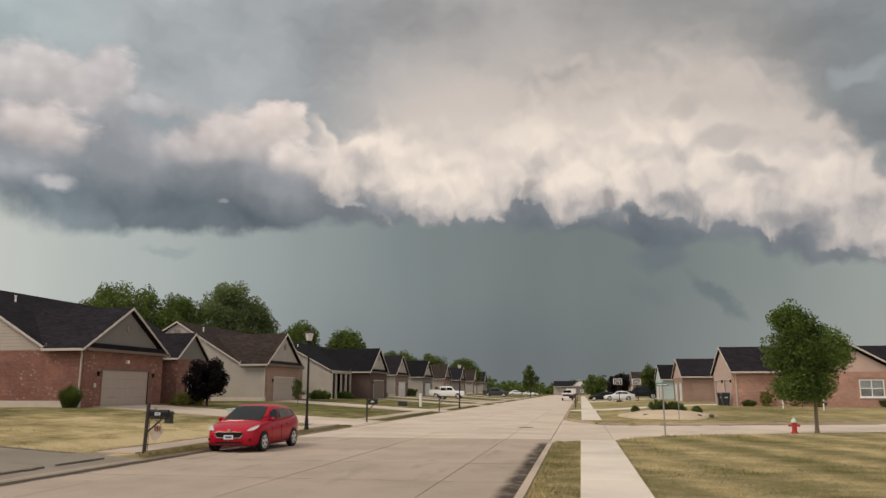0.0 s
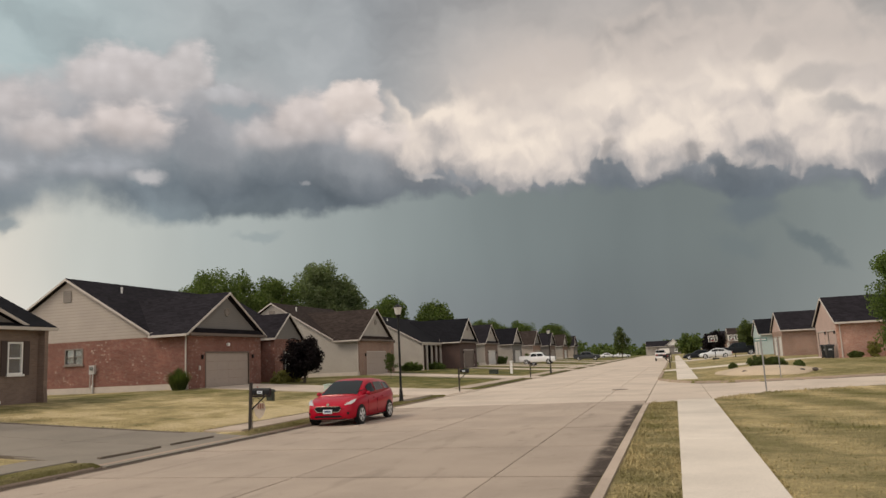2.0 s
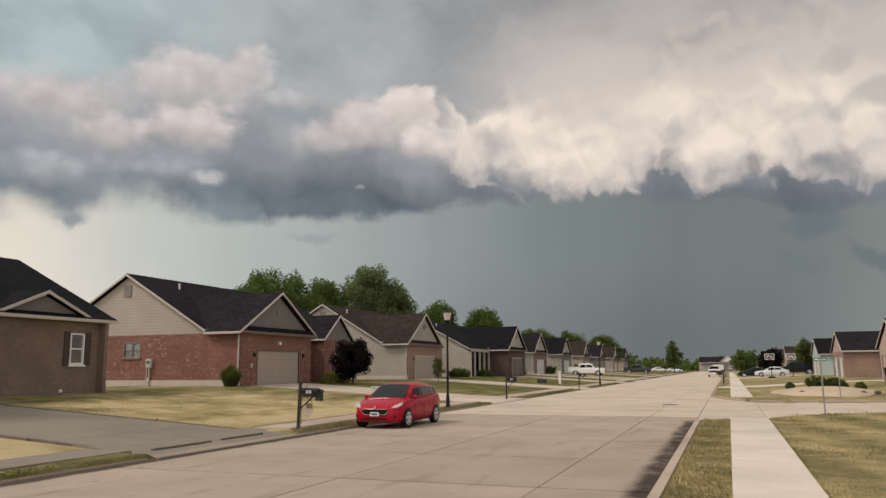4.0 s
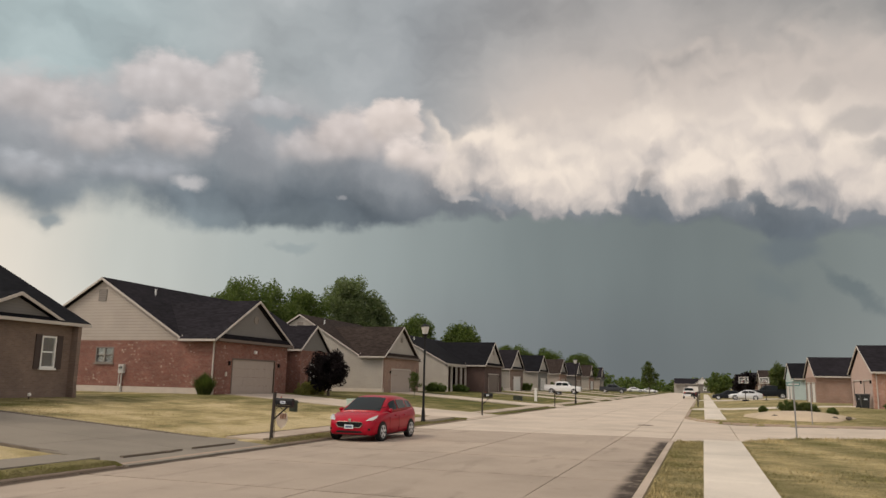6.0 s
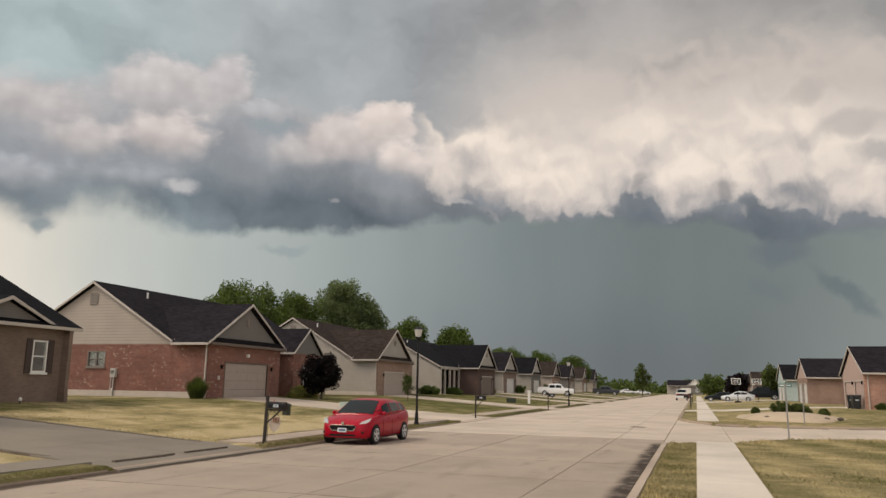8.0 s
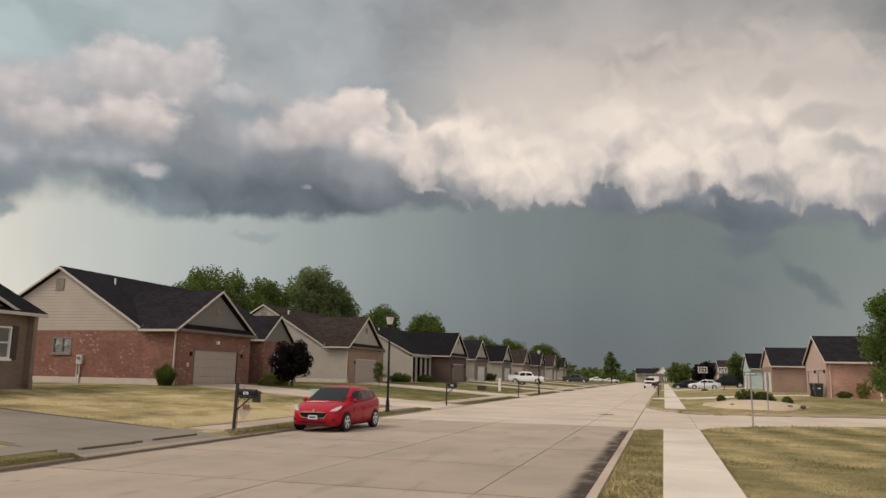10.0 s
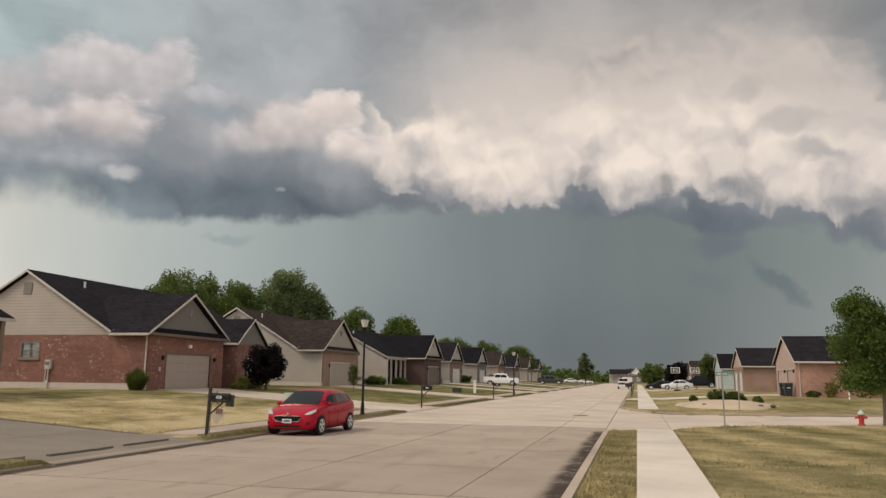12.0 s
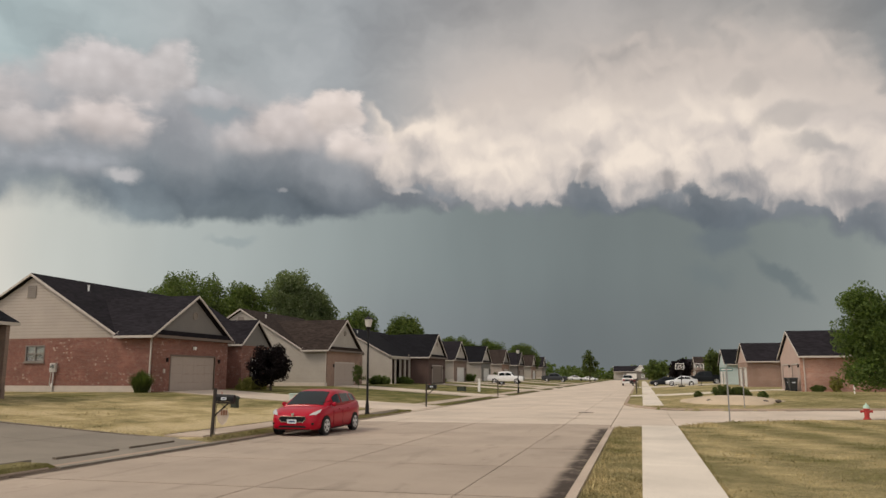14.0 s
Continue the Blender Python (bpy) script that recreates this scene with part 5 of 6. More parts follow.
    if detail:
        # wide grille with a pale surround, lower intake, plate
        tr = [(-0.40, 0.62), (0.40, 0.62), (0.46, 0.56), (0.36, 0.46), (-0.36, 0.46), (-0.46, 0.56)]
        part("grille", Geo().prism(tr, "x", 1.90, 2.0), "plastic", t, "black trapezoid grille")
        for i in range(4):
            z = 0.495 + i * 0.033
            part("grille_bar", Geo().box(1.995, 2.008, -0.36, 0.36, z, z + 0.012), "plastic", t)
        part("grille_rim", Geo().prism([(-0.42, 0.635), (0.42, 0.635), (0.40, 0.618), (-0.40, 0.618)], "x", 1.90, 2.006), "chrome", t)
        part("grille_rim", Geo().prism([(-0.48, 0.57), (-0.46, 0.57), (-0.36, 0.465), (0.36, 0.465), (0.46, 0.57), (0.48, 0.57), (0.38, 0.44), (-0.38, 0.44)], "x", 1.90, 2.006), "chrome", t)
        part("lower_intake", Geo().prism([(-0.42, 0.335), (0.42, 0.335), (0.48, 0.27), (-0.48, 0.27)], "x", 1.86, 1.985), "plastic", t)
        part("bumper_lip", Geo().prism([(-0.6, 0.24), (0.6, 0.24), (0.56, 0.19), (-0.56, 0.19)], "x", 1.70, 1.93), "plastic", t)
        p = part("number_plate", Geo().box(2.008, 2.02, -0.155, 0.155, 0.405, 0.535), "plate", t)
        part("plate_bar", Geo().box(2.021, 2.023, -0.11, 0.11, 0.44, 0.50), "ink", p)
        part("badge", Geo().lathe([(0.05, 1.95), (0.05, 1.985)], 0.0, 0.69, 12, "x"), "chrome", t)
        for sgn in (1, -1):
            part("sill_strip", Geo().box(-0.85, 0.85, min(sgn * 0.84, sgn * 0.862), max(sgn * 0.84, sgn * 0.862), 0.18, 0.21), "plastic", t)
            for x in (-0.13, 0.66):
                part("door_seam", Geo().box(x, x + 0.003, min(sgn * 0.85, sgn * 0.8625), max(sgn * 0.85, sgn * 0.8635), 0.30, 0.78), "car_seam", t)
            for x in (-0.75, 0.02):
                part("door_handle", Geo().box(x, x + 0.18, min(sgn * 0.85, sgn * 0.885), max(sgn * 0.85, sgn * 0.885), 0.80, 0.83), paint, t)
        for sgn, a in ((1, 0.35), (-1, -0.25)):
            part("wiper", Geo().rod((1.06, a, 1.0), (0.86, a + 0.5, 1.12), 0.012), "plastic", t)
    else:
        part("bumper", Geo().box(x1 - 0.12, x1 + 0.02, -w * 0.8, w * 0.8, lo + 0.02, lo + 0.18), "plastic" if kind != "pickup" else "chrome", t)
        part("grille", Geo().box(x1 - 0.08, x1 + 0.012, -0.42, 0.42, lo + 0.2, top - 0.03), "plastic", t)
    if kind == "pickup":
        part("bed_floor", Geo().box(-2.8, -1.3, -0.75, 0.75, 1.17, 1.195), "plastic", t)
        for sgn in (1, -1):
            part("bed_rail", Geo().box(-2.85, -1.22, min(sgn * 0.78, sgn * 0.93), max(sgn * 0.78, sgn * 0.95), 1.08, 1.40), paint, t)
        part("tailgate", Geo().box(-2.9, -2.8, -0.95, 0.95, 0.8, 1.40), paint, t)
    return t


vehicle("hatch", "car_red", "small bright red hatchback parked at the kerb", pose(-10.75, 24.35, 0.02, 0, 0, -90) @ Matrix.Diagonal((1, 1, 0.955, 1)), detail=True)
vehicle("pickup", "car_white", "white crew-cab pickup truck on a driveway", pose(-21.2, 122.0, 0.60, 0, 0, 0))
vehicle("pickup", "car_grey", "dark grey pickup truck across a driveway", pose(-18.9, 172.6, 0.45, 0, 0, 0))
vehicle("sedan", "car_silver", "silver-white sedan parked across a driveway", pose(5.7, 119.2, lawn(5.7, 119.2) + 0.03, 0, 0, 180), "cars on the driveways")
vehicle("sedan", "car_black", "black car parked beside the silver sedan", pose(3.5, 124.6, lawn(3.5, 124.6) + 0.03, 0, 0, 180), "cars on the driveways")
vehicle("pickup", "car_black", "large black pickup truck parked before a garage", pose(9.3, 124.2, lawn(9.3, 124.2) + 0.03, 0, 0, 180), "cars on the driveways")
for x, y in ((-18.6, 226.0), (-15.4, 240.0)):
    vehicle("sedan", "car_white", "white car parked on a lawn-side drive far along the street", pose(x, y, lawn(x, y), 0, 0, 8), "far parked cars")
vehicle("pickup", "car_white", "white pickup truck parked at the kerb", pose(-2.5, 146.0, 0.02, 0, 0, 90))


# ---- trees and shrubs ----
def leaves(centres, per, spread, size, seed):
    """Small leaf blades scattered round clump centres."""
    r = np.random.RandomState(seed)
    c = np.repeat(np.array(centres), per, axis=0)
    d = r.normal(size=c.shape)
    d /= np.linalg.norm(d, axis=1)[:, None]
    p = c + d * (r.rand(len(c), 1) ** 0.45) * np.asarray(spread)
    a = r.normal(size=p.shape)
    a /= np.linalg.norm(a, axis=1)[:, None]
    b = np.cross(a, r.normal(size=p.shape))
    b /= np.linalg.norm(b, axis=1)[:, None]
    s = size * (0.6 + 0.8 * r.rand(len(p), 1))
    q = np.stack([p - a * s, p + b * s * 0.55, p + a * s, p - b * s * 0.55], 1).reshape(-1, 3)
    g = Geo()
    g.v = [tuple(v) for v in q.tolist()]
    g.f = [(i, i + 1, i + 2, i + 3) for i in range(0, len(q), 4)]
    return g


def crown_points(n_, rx, ry, rz, z, seed, taper=0.25, cut=0.0):
    """Clump centres spread unevenly through a crown that narrows upwards."""
    r = np.random.RandomState(seed)
    out = []
    while len(out) < n_:
        p = r.uniform(-1, 1, 3)
        d = np.linalg.norm(p)
        if d > 1 or d < 0.35 and r.rand() < 0.6:
            continue
        k = 1 - taper * (p[2] + 1) / 2 + 0.16 * math.sin(3 * math.atan2(p[1], p[0]) + seed)
        out.append((p[0] * rx * k, p[1] * ry * k, z + p[2] * rz))
    return out


def tree(name, label, m, height, rx, rz, leaf, n_, per, size, seed, trunk=0.16, bark="bark", base=0.9, taper=0.3, group="", limbs=7, spread=0.55, lobes=()):
    t = thing(name, label, "tree", m, group)
    zc = height - rz
    r = random.Random(seed)
    g = Geo()
    lean = 0.04 * height
    g.rod((0, 0, -0.1), (0.02, 0, 0.25), trunk * 1.35, trunk, 9)
    g.rod((0.02, 0, 0.25), (lean * 0.4, lean * 0.2, height * 0.42), trunk, trunk * 0.7, 9)
    g.rod((lean * 0.4, lean * 0.2, height * 0.42), (lean, 0, height * 0.85), trunk * 0.7, trunk * 0.15, 9)
    part("trunk", g, bark, t)
    for i in range(limbs):
        a = 2 * math.pi * i / limbs + r.uniform(-0.4, 0.4)
        z = height * r.uniform(0.25, 0.6)
        k = z / height
        e = Vector((math.cos(a) * rx * 0.75, math.sin(a) * rx * 0.75, z + rz * r.uniform(0.3, 0.8)))
        part("limb", Geo().rod((lean * k, 0, z), e, trunk * 0.38, trunk * 0.08, 6), bark, t)
    pts = [] if lobes else crown_points(n_, rx, rx, rz, zc, seed, taper)
    for k, (ox, oz, lx, lz, share) in enumerate(lobes):
        pts += [(x + ox, y, z) for x, y, z in crown_points(int(n_ * share), lx, lx, lz, oz, seed + k, 0.1)]
    part("crown", leaves(pts, per, spread, size, seed + 1), leaf, t)
    return t


def shrub(name, label, m, rx, ry, h, leaf, n_, per, size, seed, spread=0.16, group=""):
    t = thing(name, label, "shrub", m, group)
    g = Geo()
    r = random.Random(seed)
    for i in range(6):
        a = i * 1.05 + r.random()
        g.rod((0, 0, -0.05), (math.cos(a) * rx * 0.6, math.sin(a) * ry * 0.6, h * 0.7), 0.025, 0.008, 5)
    part("stems", g, "bark", t)
    pts = [p for p in crown_points(n_, rx, ry, h * 0.52, h * 0.5, seed, 0.1)]
    part("foliage", leaves(pts, per, spread, size, seed + 3), leaf, t)
    return t


tree("maple_tree", "young green maple on the corner lawn", pose(9.95, 35.6, 0.10), 5.2, 1.62, 2.35, "leaf", 120, 250, 0.06, 11, 0.085, "bark_pale", taper=0.08, spread=0.5,
     lobes=((-0.8, 4.5, 0.95, 0.95, 0.27), (0.05, 3.5, 1.62, 1.1, 0.48), (-0.35, 2.15, 1.2, 0.75, 0.25)))
tree("maple_tree", "small dark purple maple beside the entrance", pose(-25.3, 49.0, 0.86), 3.1, 1.32, 1.35, "leaf_dark", 70, 150, 0.08, 21, 0.09, taper=0.15, spread=0.45)


def grass_clump(m, h, spread, count, seed):
    """Ornamental grass: arching blades from one crown."""
    t = thing("ornamental_grass", "upright clump of green ornamental grass at the garage corner", "grass clump", m)
    r, g = random.Random(seed), Geo()
    for i in range(count):
        a, k = r.uniform(0, 6.283), r.random() ** 0.6
        c, s, w = math.cos(a), math.sin(a), r.uniform(0.012, 0.022)
        top = h * r.uniform(0.6, 1.05) * (1 - 0.35 * k)
        b0, out = 0.34 * k, spread * k * r.uniform(0.75, 1.1)
        vs = []
        for f, rr, z in ((1.0, b0, -0.03), (0.9, b0 + (out - b0) * 0.4, top * 0.65), (0.0, out, top)):
            vs += [(c * rr - s * w * f, s * rr + c * w * f, z), (c * rr + s * w * f, s * rr - c * w * f, z)]
        g.add(vs[:5], [(0, 1, 3, 2), (2, 3, 4)])
    part("blades", g, "leaf_shrub", t)
    part("crown", Geo().lathe([(0.24, -0.05), (0.2, 0.08), (0.05, 0.14)], seg=9), "bark", t)


grass_clump(pose(-27.4, 37.55, 0.93), 1.45, 0.9, 1500, 31)
for k, (x, y, s) in enumerate(((-26.9, 48.6, 0.8), (-26.6, 49.6, 0.9), (-27.2, 50.4, 0.85), (-26.6, 47.6, 0.45))):
    shrub("shrub", "low yellow-green shrub in the entrance bed", pose(x, y, 0.88), 0.8 * s / 0.7, 0.8, s, "leaf_yellow", 45, 45, 0.06, 40 + k, group="entrance shrubs")
tree("sapling", "slender young sapling with sparse leaves on the lawn", pose(-22.2, 58.0, 0.62), 2.1, 0.5, 0.75, "leaf_shrub", 26, 45, 0.06, 51, 0.025, spread=0.22, limbs=5)
for k, (x, y, s, l) in enumerate(((-27.6, 79.0, 0.9, "leaf_far"), (-27.2, 86.0, 0.7, "leaf_far"), (-26.8, 92.0, 0.6, "leaf_far"), (-26.5, 98.5, 0.7, "leaf_far"), (-27.0, 121.0, 1.2, "leaf_far"), (-26.4, 142.0, 1.6, "leaf_shrub"))):
    shrub("shrub", "dark clipped shrub before a porch", pose(x, y, 0.9), 1.1, 1.1, s, l, 60, 70, 0.08, 60 + k, 0.25)
for k, (x, y, h, r_, l) in enumerate(((-65.0, 99.0, 16.1, 7.3, "leaf_far"), (-57.0, 101.0, 14.2, 4.4, "leaf_far"), (-74.0, 106.0, 15.0, 6.0, "leaf_far"), (-53.9, 110.0, 17.6, 5.2, "leaf_pale"),
                                      (-50.2, 112.0, 13.4, 3.4, "leaf_pale"), (-42.6, 110.0, 10.7, 4.0, "leaf_far"), (-34.8, 111.0, 9.3, 2.9, "leaf_far"), (-49.5, 205.0, 11.0, 6.4, "leaf_far"),
                                      (-40.6, 205.0, 9.8, 5.8, "leaf_far"), (-31.4, 205.0, 8.6, 4.2, "leaf_far"), (-62.0, 124.0, 13.0, 6.0, "leaf_far"))):
    tree("tree", "full-grown broadleaf tree behind the houses", pose(x, y, 0.9), h, r_, h * 0.40, l, 150, 230, 0.18, 80 + k, 0.3, taper=0.2, group="trees behind the houses", spread=1.5)
tree("tree", "slim upright street tree far along the verge", pose(-13.4, 207.0, 0.12), 8.2, 2.2, 3.6, "leaf_shrub", 60, 50, 0.2, 120, 0.14, spread=0.7)
tree("tree", "leafy yard tree beside a brown house", pose(11.2, 128.0, 0.6), 5.3, 1.6, 2.2, "leaf_shrub", 60, 50, 0.2, 122, 0.14, spread=0.7)
tree("tree", "dark leafy tree far along the street", pose(3.6, 190.0, 0.3), 5.0, 3.2, 2.2, "leaf_far", 60, 50, 0.28, 123, 0.16, spread=1.0)
tree("tree", "dark red tree far along the street", pose(7.4, 150.0, 0.5), 3.9, 2.4, 1.6, "leaf_dark", 60, 50, 0.24, 124, 0.16, spread=0.8)


def far_woods():
    r = np.random.RandomState(5)
    pts = []
    for i in range(420):
        x = r.uniform(-190, 150)
        y = (330 if abs(x) < 16 else 300) + 60 * r.rand() + abs(x) * 0.2
        h = 3.2 + 2.6 * r.rand() + 1.5 * math.sin(x * 0.09)
        for j in range(4):
            pts.append((x + r.normal() * 2, y, 0.6 + h * r.rand()))
    g = leaves(pts, 14, 1.6, 0.75, 9)
    single("far_woods", g, "leaf_far", "low dark line of woods at the street's end", "trees", kind="stuff")


far_woods()


# ---- street furniture ----
def street_lamp(m):
    t = thing("street_lamp", "black iron street lamp with pale lantern head", "street lamp", m, "street lamps")
    part("base", Geo().lathe([(0.11, -0.05), (0.11, 0.12), (0.09, 0.2), (0.08, 0.5), (0.065, 0.62)], seg=12), "black", t)
    part("post", Geo().lathe([(0.055, 0.6), (0.05, 2.2), (0.042, 3.78), (0.075, 3.8), (0.075, 3.86), (0.045, 3.9)], seg=12), "black", t)
    part("cup", Geo().lathe([(0.05, 3.88), (0.13, 3.95), (0.14, 4.0)], seg=8), "black", t)
    part("lantern", Geo().lathe([(0.125, 4.0), (0.2, 4.34)], seg=8), "lamp_glass", t, "pale frosted lantern glass")
    part("cap", Geo().lathe([(0.225, 4.34), (0.225, 4.365), (0.09, 4.45), (0.03, 4.48), (0.02, 4.54)], seg=8), "black", t)


street_lamp(pose(-12.05, 32.7, 0.10))
street_lamp(pose(-12.15, 77.0, 0.10))


def mailbox(m):
    t = thing("mailbox", "black mailbox on a leaning dark wooden post", "mailbox", m, "mailboxes")
    part("post", Geo().box(-0.042, 0.042, -0.042, 0.042, -0.1, 1.42), "wood", t, bevel=0.008)
    part("arm", Geo().box(-0.04, 0.62, -0.04, 0.04, 0.98, 1.04), "wood", t)
    part("brace", Geo().rod((0.04, 0, 0.62), (0.42, 0, 0.98), 0.022), "black", t)
    arc = [(-0.09, 1.05), (0.09, 1.05)] + [(0.09 * math.cos(a), 1.16 + 0.09 * math.sin(a)) for a in np.linspace(0, math.pi, 9)]
    b = part("box", Geo().prism(arc, "x", 0.07, 0.60), "black", t)
    part("box_door", Geo().prism([(y * 1.05, 1.13 + (z - 1.13) * 1.04) for y, z in arc], "x", 0.60, 0.615), "black", b)
    part("address_plate", Geo().box(0.24, 0.40, -0.1, -0.094, 1.09, 1.17), "plate", b)
    part("plate_bar", Geo().box(0.27, 0.37, -0.102, -0.1, 1.115, 1.145), "ink", b)
    part("signal_flag", Geo().box(0.16, 0.19, 0.094, 0.1, 1.1, 1.3), "red", b)
    return t


mailbox(pose(-12.35, 20.35, 0.11, 0, 1.8, 8))
mailbox(pose(-12.4, 43.7, 0.11, 0, 0, 8))
mailbox(pose(-12.4, 67.0, 0.11, 0, 0, 8))


def garden_flag():
    t = thing("garden_flag", "small faded cloth flag on a bent wire stake beside the mailbox", "garden flag", pose(-12.5, 20.75, 0.1, 0, 0, 25))
    part("stake", Geo().rod((0, 0, -0.05), (0.02, 0, 0.92), 0.009).rod((0.02, 0, 0.92), (0.13, 0, 0.98), 0.009).rod((0.13, 0, 0.98), (0.34, 0, 0.80), 0.009), "black", t)
    rim = ((0.06, 0.74), (0.20, 0.80), (0.36, 0.78), (0.40, 0.60), (0.32, 0.40), (0.20, 0.31), (0.09, 0.42), (0.04, 0.58))
    vs = [(x, 0.03 * math.sin(x * 14), z) for x, z in rim]
    k = len(vs)
    g = Geo().add(vs + [(x, y + 0.012, z) for x, y, z in vs], [tuple(range(k)), tuple(range(k, 2 * k))[::-1]] + [(i, (i + 1) % k, k + (i + 1) % k, k + i) for i in range(k)])
    cloth = part("cloth", g, "flag", t)
    for i in range(3):
        part("band", Geo().box(0.16 + 0.07 * i, 0.19 + 0.07 * i, -0.036, 0.05, 0.62, 0.77), "flag_red", cloth)


garden_flag()
pb = thing("utility_pedestal", "dark green round-topped utility pedestal on the lawn", "utility box", pose(-18.65, 32.6, 0.40))
part("body", Geo().box(-0.16, 0.16, -0.14, 0.14, -0.05, 0.40), "green_box", pb, bevel=0.03)
part("cap", Geo().prism([(-0.19, 0.40), (0.19, 0.40), (0.17, 0.49), (0.09, 0.55), (-0.09, 0.55), (-0.17, 0.49)], "y", -0.17, 0.17), "green_box", pb, bevel=0.015)
ub = thing("utility_cabinet", "pale green steel cabinet behind the parked car", "utility box", pose(-17.6, 37.3, 0.36))
part("body", Geo().box(-0.38, 0.38, -0.35, 0.35, 0.0, 0.55), "pale_box", ub, bevel=0.02)
part("lid", Geo().box(-0.41, 0.41, -0.38, 0.38, 0.55, 0.61), "pale_box", ub, bevel=0.02)
part("plinth", Geo().box(-0.65, 0.65, -0.55, 0.55, -0.15, 0.0), "foundation", ub)
b = thing("utility_pedestal", "squat dark green utility box on the lawn", "utility box", pose(-17.6, 75.0, 0.3))
part("body", Geo().box(-0.4, 0.4, -0.35, 0.35, -0.05, 0.42), "green_box", b, bevel=0.03)
part("cap", Geo().box(-0.43, 0.43, -0.38, 0.38, 0.42, 0.48), "green_box", b, bevel=0.02)

mt = thing("electric_meter", "grey electric meter box with conduit on the brick wall", "meter", pose(-34.3, 38.6, 0.95))
part("box", Geo().box(-0.2, 0.2, -0.18, -0.0, 1.15, 1.7), "meter", mt, bevel=0.01)
part("dial", Geo().lathe([(0.12, -0.24), (0.12, -0.18)], 0.0, 1.5, 14, "y"), "glass", mt)
part("conduit", Geo().rod((0.02, -0.08, 1.15), (0.02, -0.08, -0.1), 0.045), "meter", mt)
part("conduit", Geo().rod((-0.16, -0.08, 1.15), (-0.2, -0.08, 0.3), 0.03), "meter", mt)


def street_sign():
    t = thing("street_sign", "weathered steel sign post with teal street name blades", "street sign", pose(3.35, 32.75, 0.08, 0, -0.5, 0))
    part("post", Geo().box(-0.028, 0.028, -0.025, 0.025, -0.1, 2.13), "steel", t)
    b = part("name_blade", Geo().box(-0.24, 0.24, -0.006, 0.006, 1.98, 2.12), "sign", t, bevel=0.004)
    part("lettering_bar", Geo().box(-0.2, 0.2, -0.009, -0.0065, 2.03, 2.07), "white", b)
    b = part("name_blade", Geo().box(-0.006, 0.006, -0.24, 0.24, 2.13, 2.27), "sign", t, bevel=0.004)
    part("lettering_bar", Geo().box(-0.009, -0.0065, -0.2, 0.2, 2.18, 2.22), "white", b)


street_sign()
sp = thing("sign_post", "bare weathered steel post on the far verge", "post", pose(5.45, 45.4, 0.1))
part("post", Geo().box(-0.025, 0.025, -0.02, 0.02, -0.1, 2.1), "steel", sp)


def hydrant():
    t = thing("fire_hydrant", "red fire hydrant with pale mint bonnet", "fire hydrant", pose(8.95, 35.2, 0.10) @ Matrix.Scale(0.88, 4))
    part("barrel", Geo().lathe([(0.17, -0.05), (0.17, 0.04), (0.115, 0.06), (0.11, 0.42), (0.15, 0.44), (0.15, 0.5)], seg=14), "red", t)
    part("bonnet", Geo().lathe([(0.145, 0.5), (0.135, 0.58), (0.09, 0.66), (0.03, 0.69), (0.03, 0.74)], seg=14), "mint", t)
    part("outlet", Geo().lathe([(0.065, -0.26), (0.065, -0.22), (0.05, -0.22), (0.05, 0.22), (0.065, 0.22), (0.065, 0.26)], 0.0, 0.36, 10, "x"), "red", t)
    part("outlet", Geo().lathe([(0.09, -0.22), (0.09, -0.17), (0.075, -0.17), (0.075, 0.0)], 0.0, 0.33, 10, "y"), "red", t)


hydrant()


def rubbish_bin(m):
    t = thing("wheeled_bin", "black wheeled bin beside the garage", "bin", m, "bins by the garage")
    g = Geo()
    g.add([(-0.24, -0.24, 0.05), (0.24, -0.24, 0.05), (0.24, 0.24, 0.05), (-0.24, 0.24, 0.05), (-0.31, -0.33, 0.98), (0.31, -0.33, 0.98), (0.31, 0.33, 0.98), (-0.31, 0.33, 0.98)],
          [(0, 3, 2, 1), (4, 5, 6, 7), (0, 1, 5, 4), (1, 2, 6, 5), (2, 3, 7, 6), (3, 0, 4, 7)])
    part("body", g, "bin", t)
    part("lid", Geo().prism([(-0.36, 0.98), (0.36, 0.98), (0.32, 1.07), (-0.30, 1.09)], "x", -0.34, 0.34), "bin", t, bevel=0.01)
    part("handle", Geo().box(-0.25, 0.25, 0.36, 0.40, 0.95, 0.99), "bin", t)
    for sgn in (-1, 1):
        part("wheel", Geo().lathe([(0.11, sgn * 0.25), (0.11, sgn * 0.3)], 0.22, 0.11, 12, "x"), "tyre", t)
    part("label_bar", Geo().box(-0.12, 0.12, -0.312, -0.30, 0.66, 0.74), "plate", t)


rubbish_bin(pose(11.75, 66.6, 0.62, 0, 0, 4))
rubbish_bin(pose(11.65, 67.8, 0.62, 0, 0, -8))


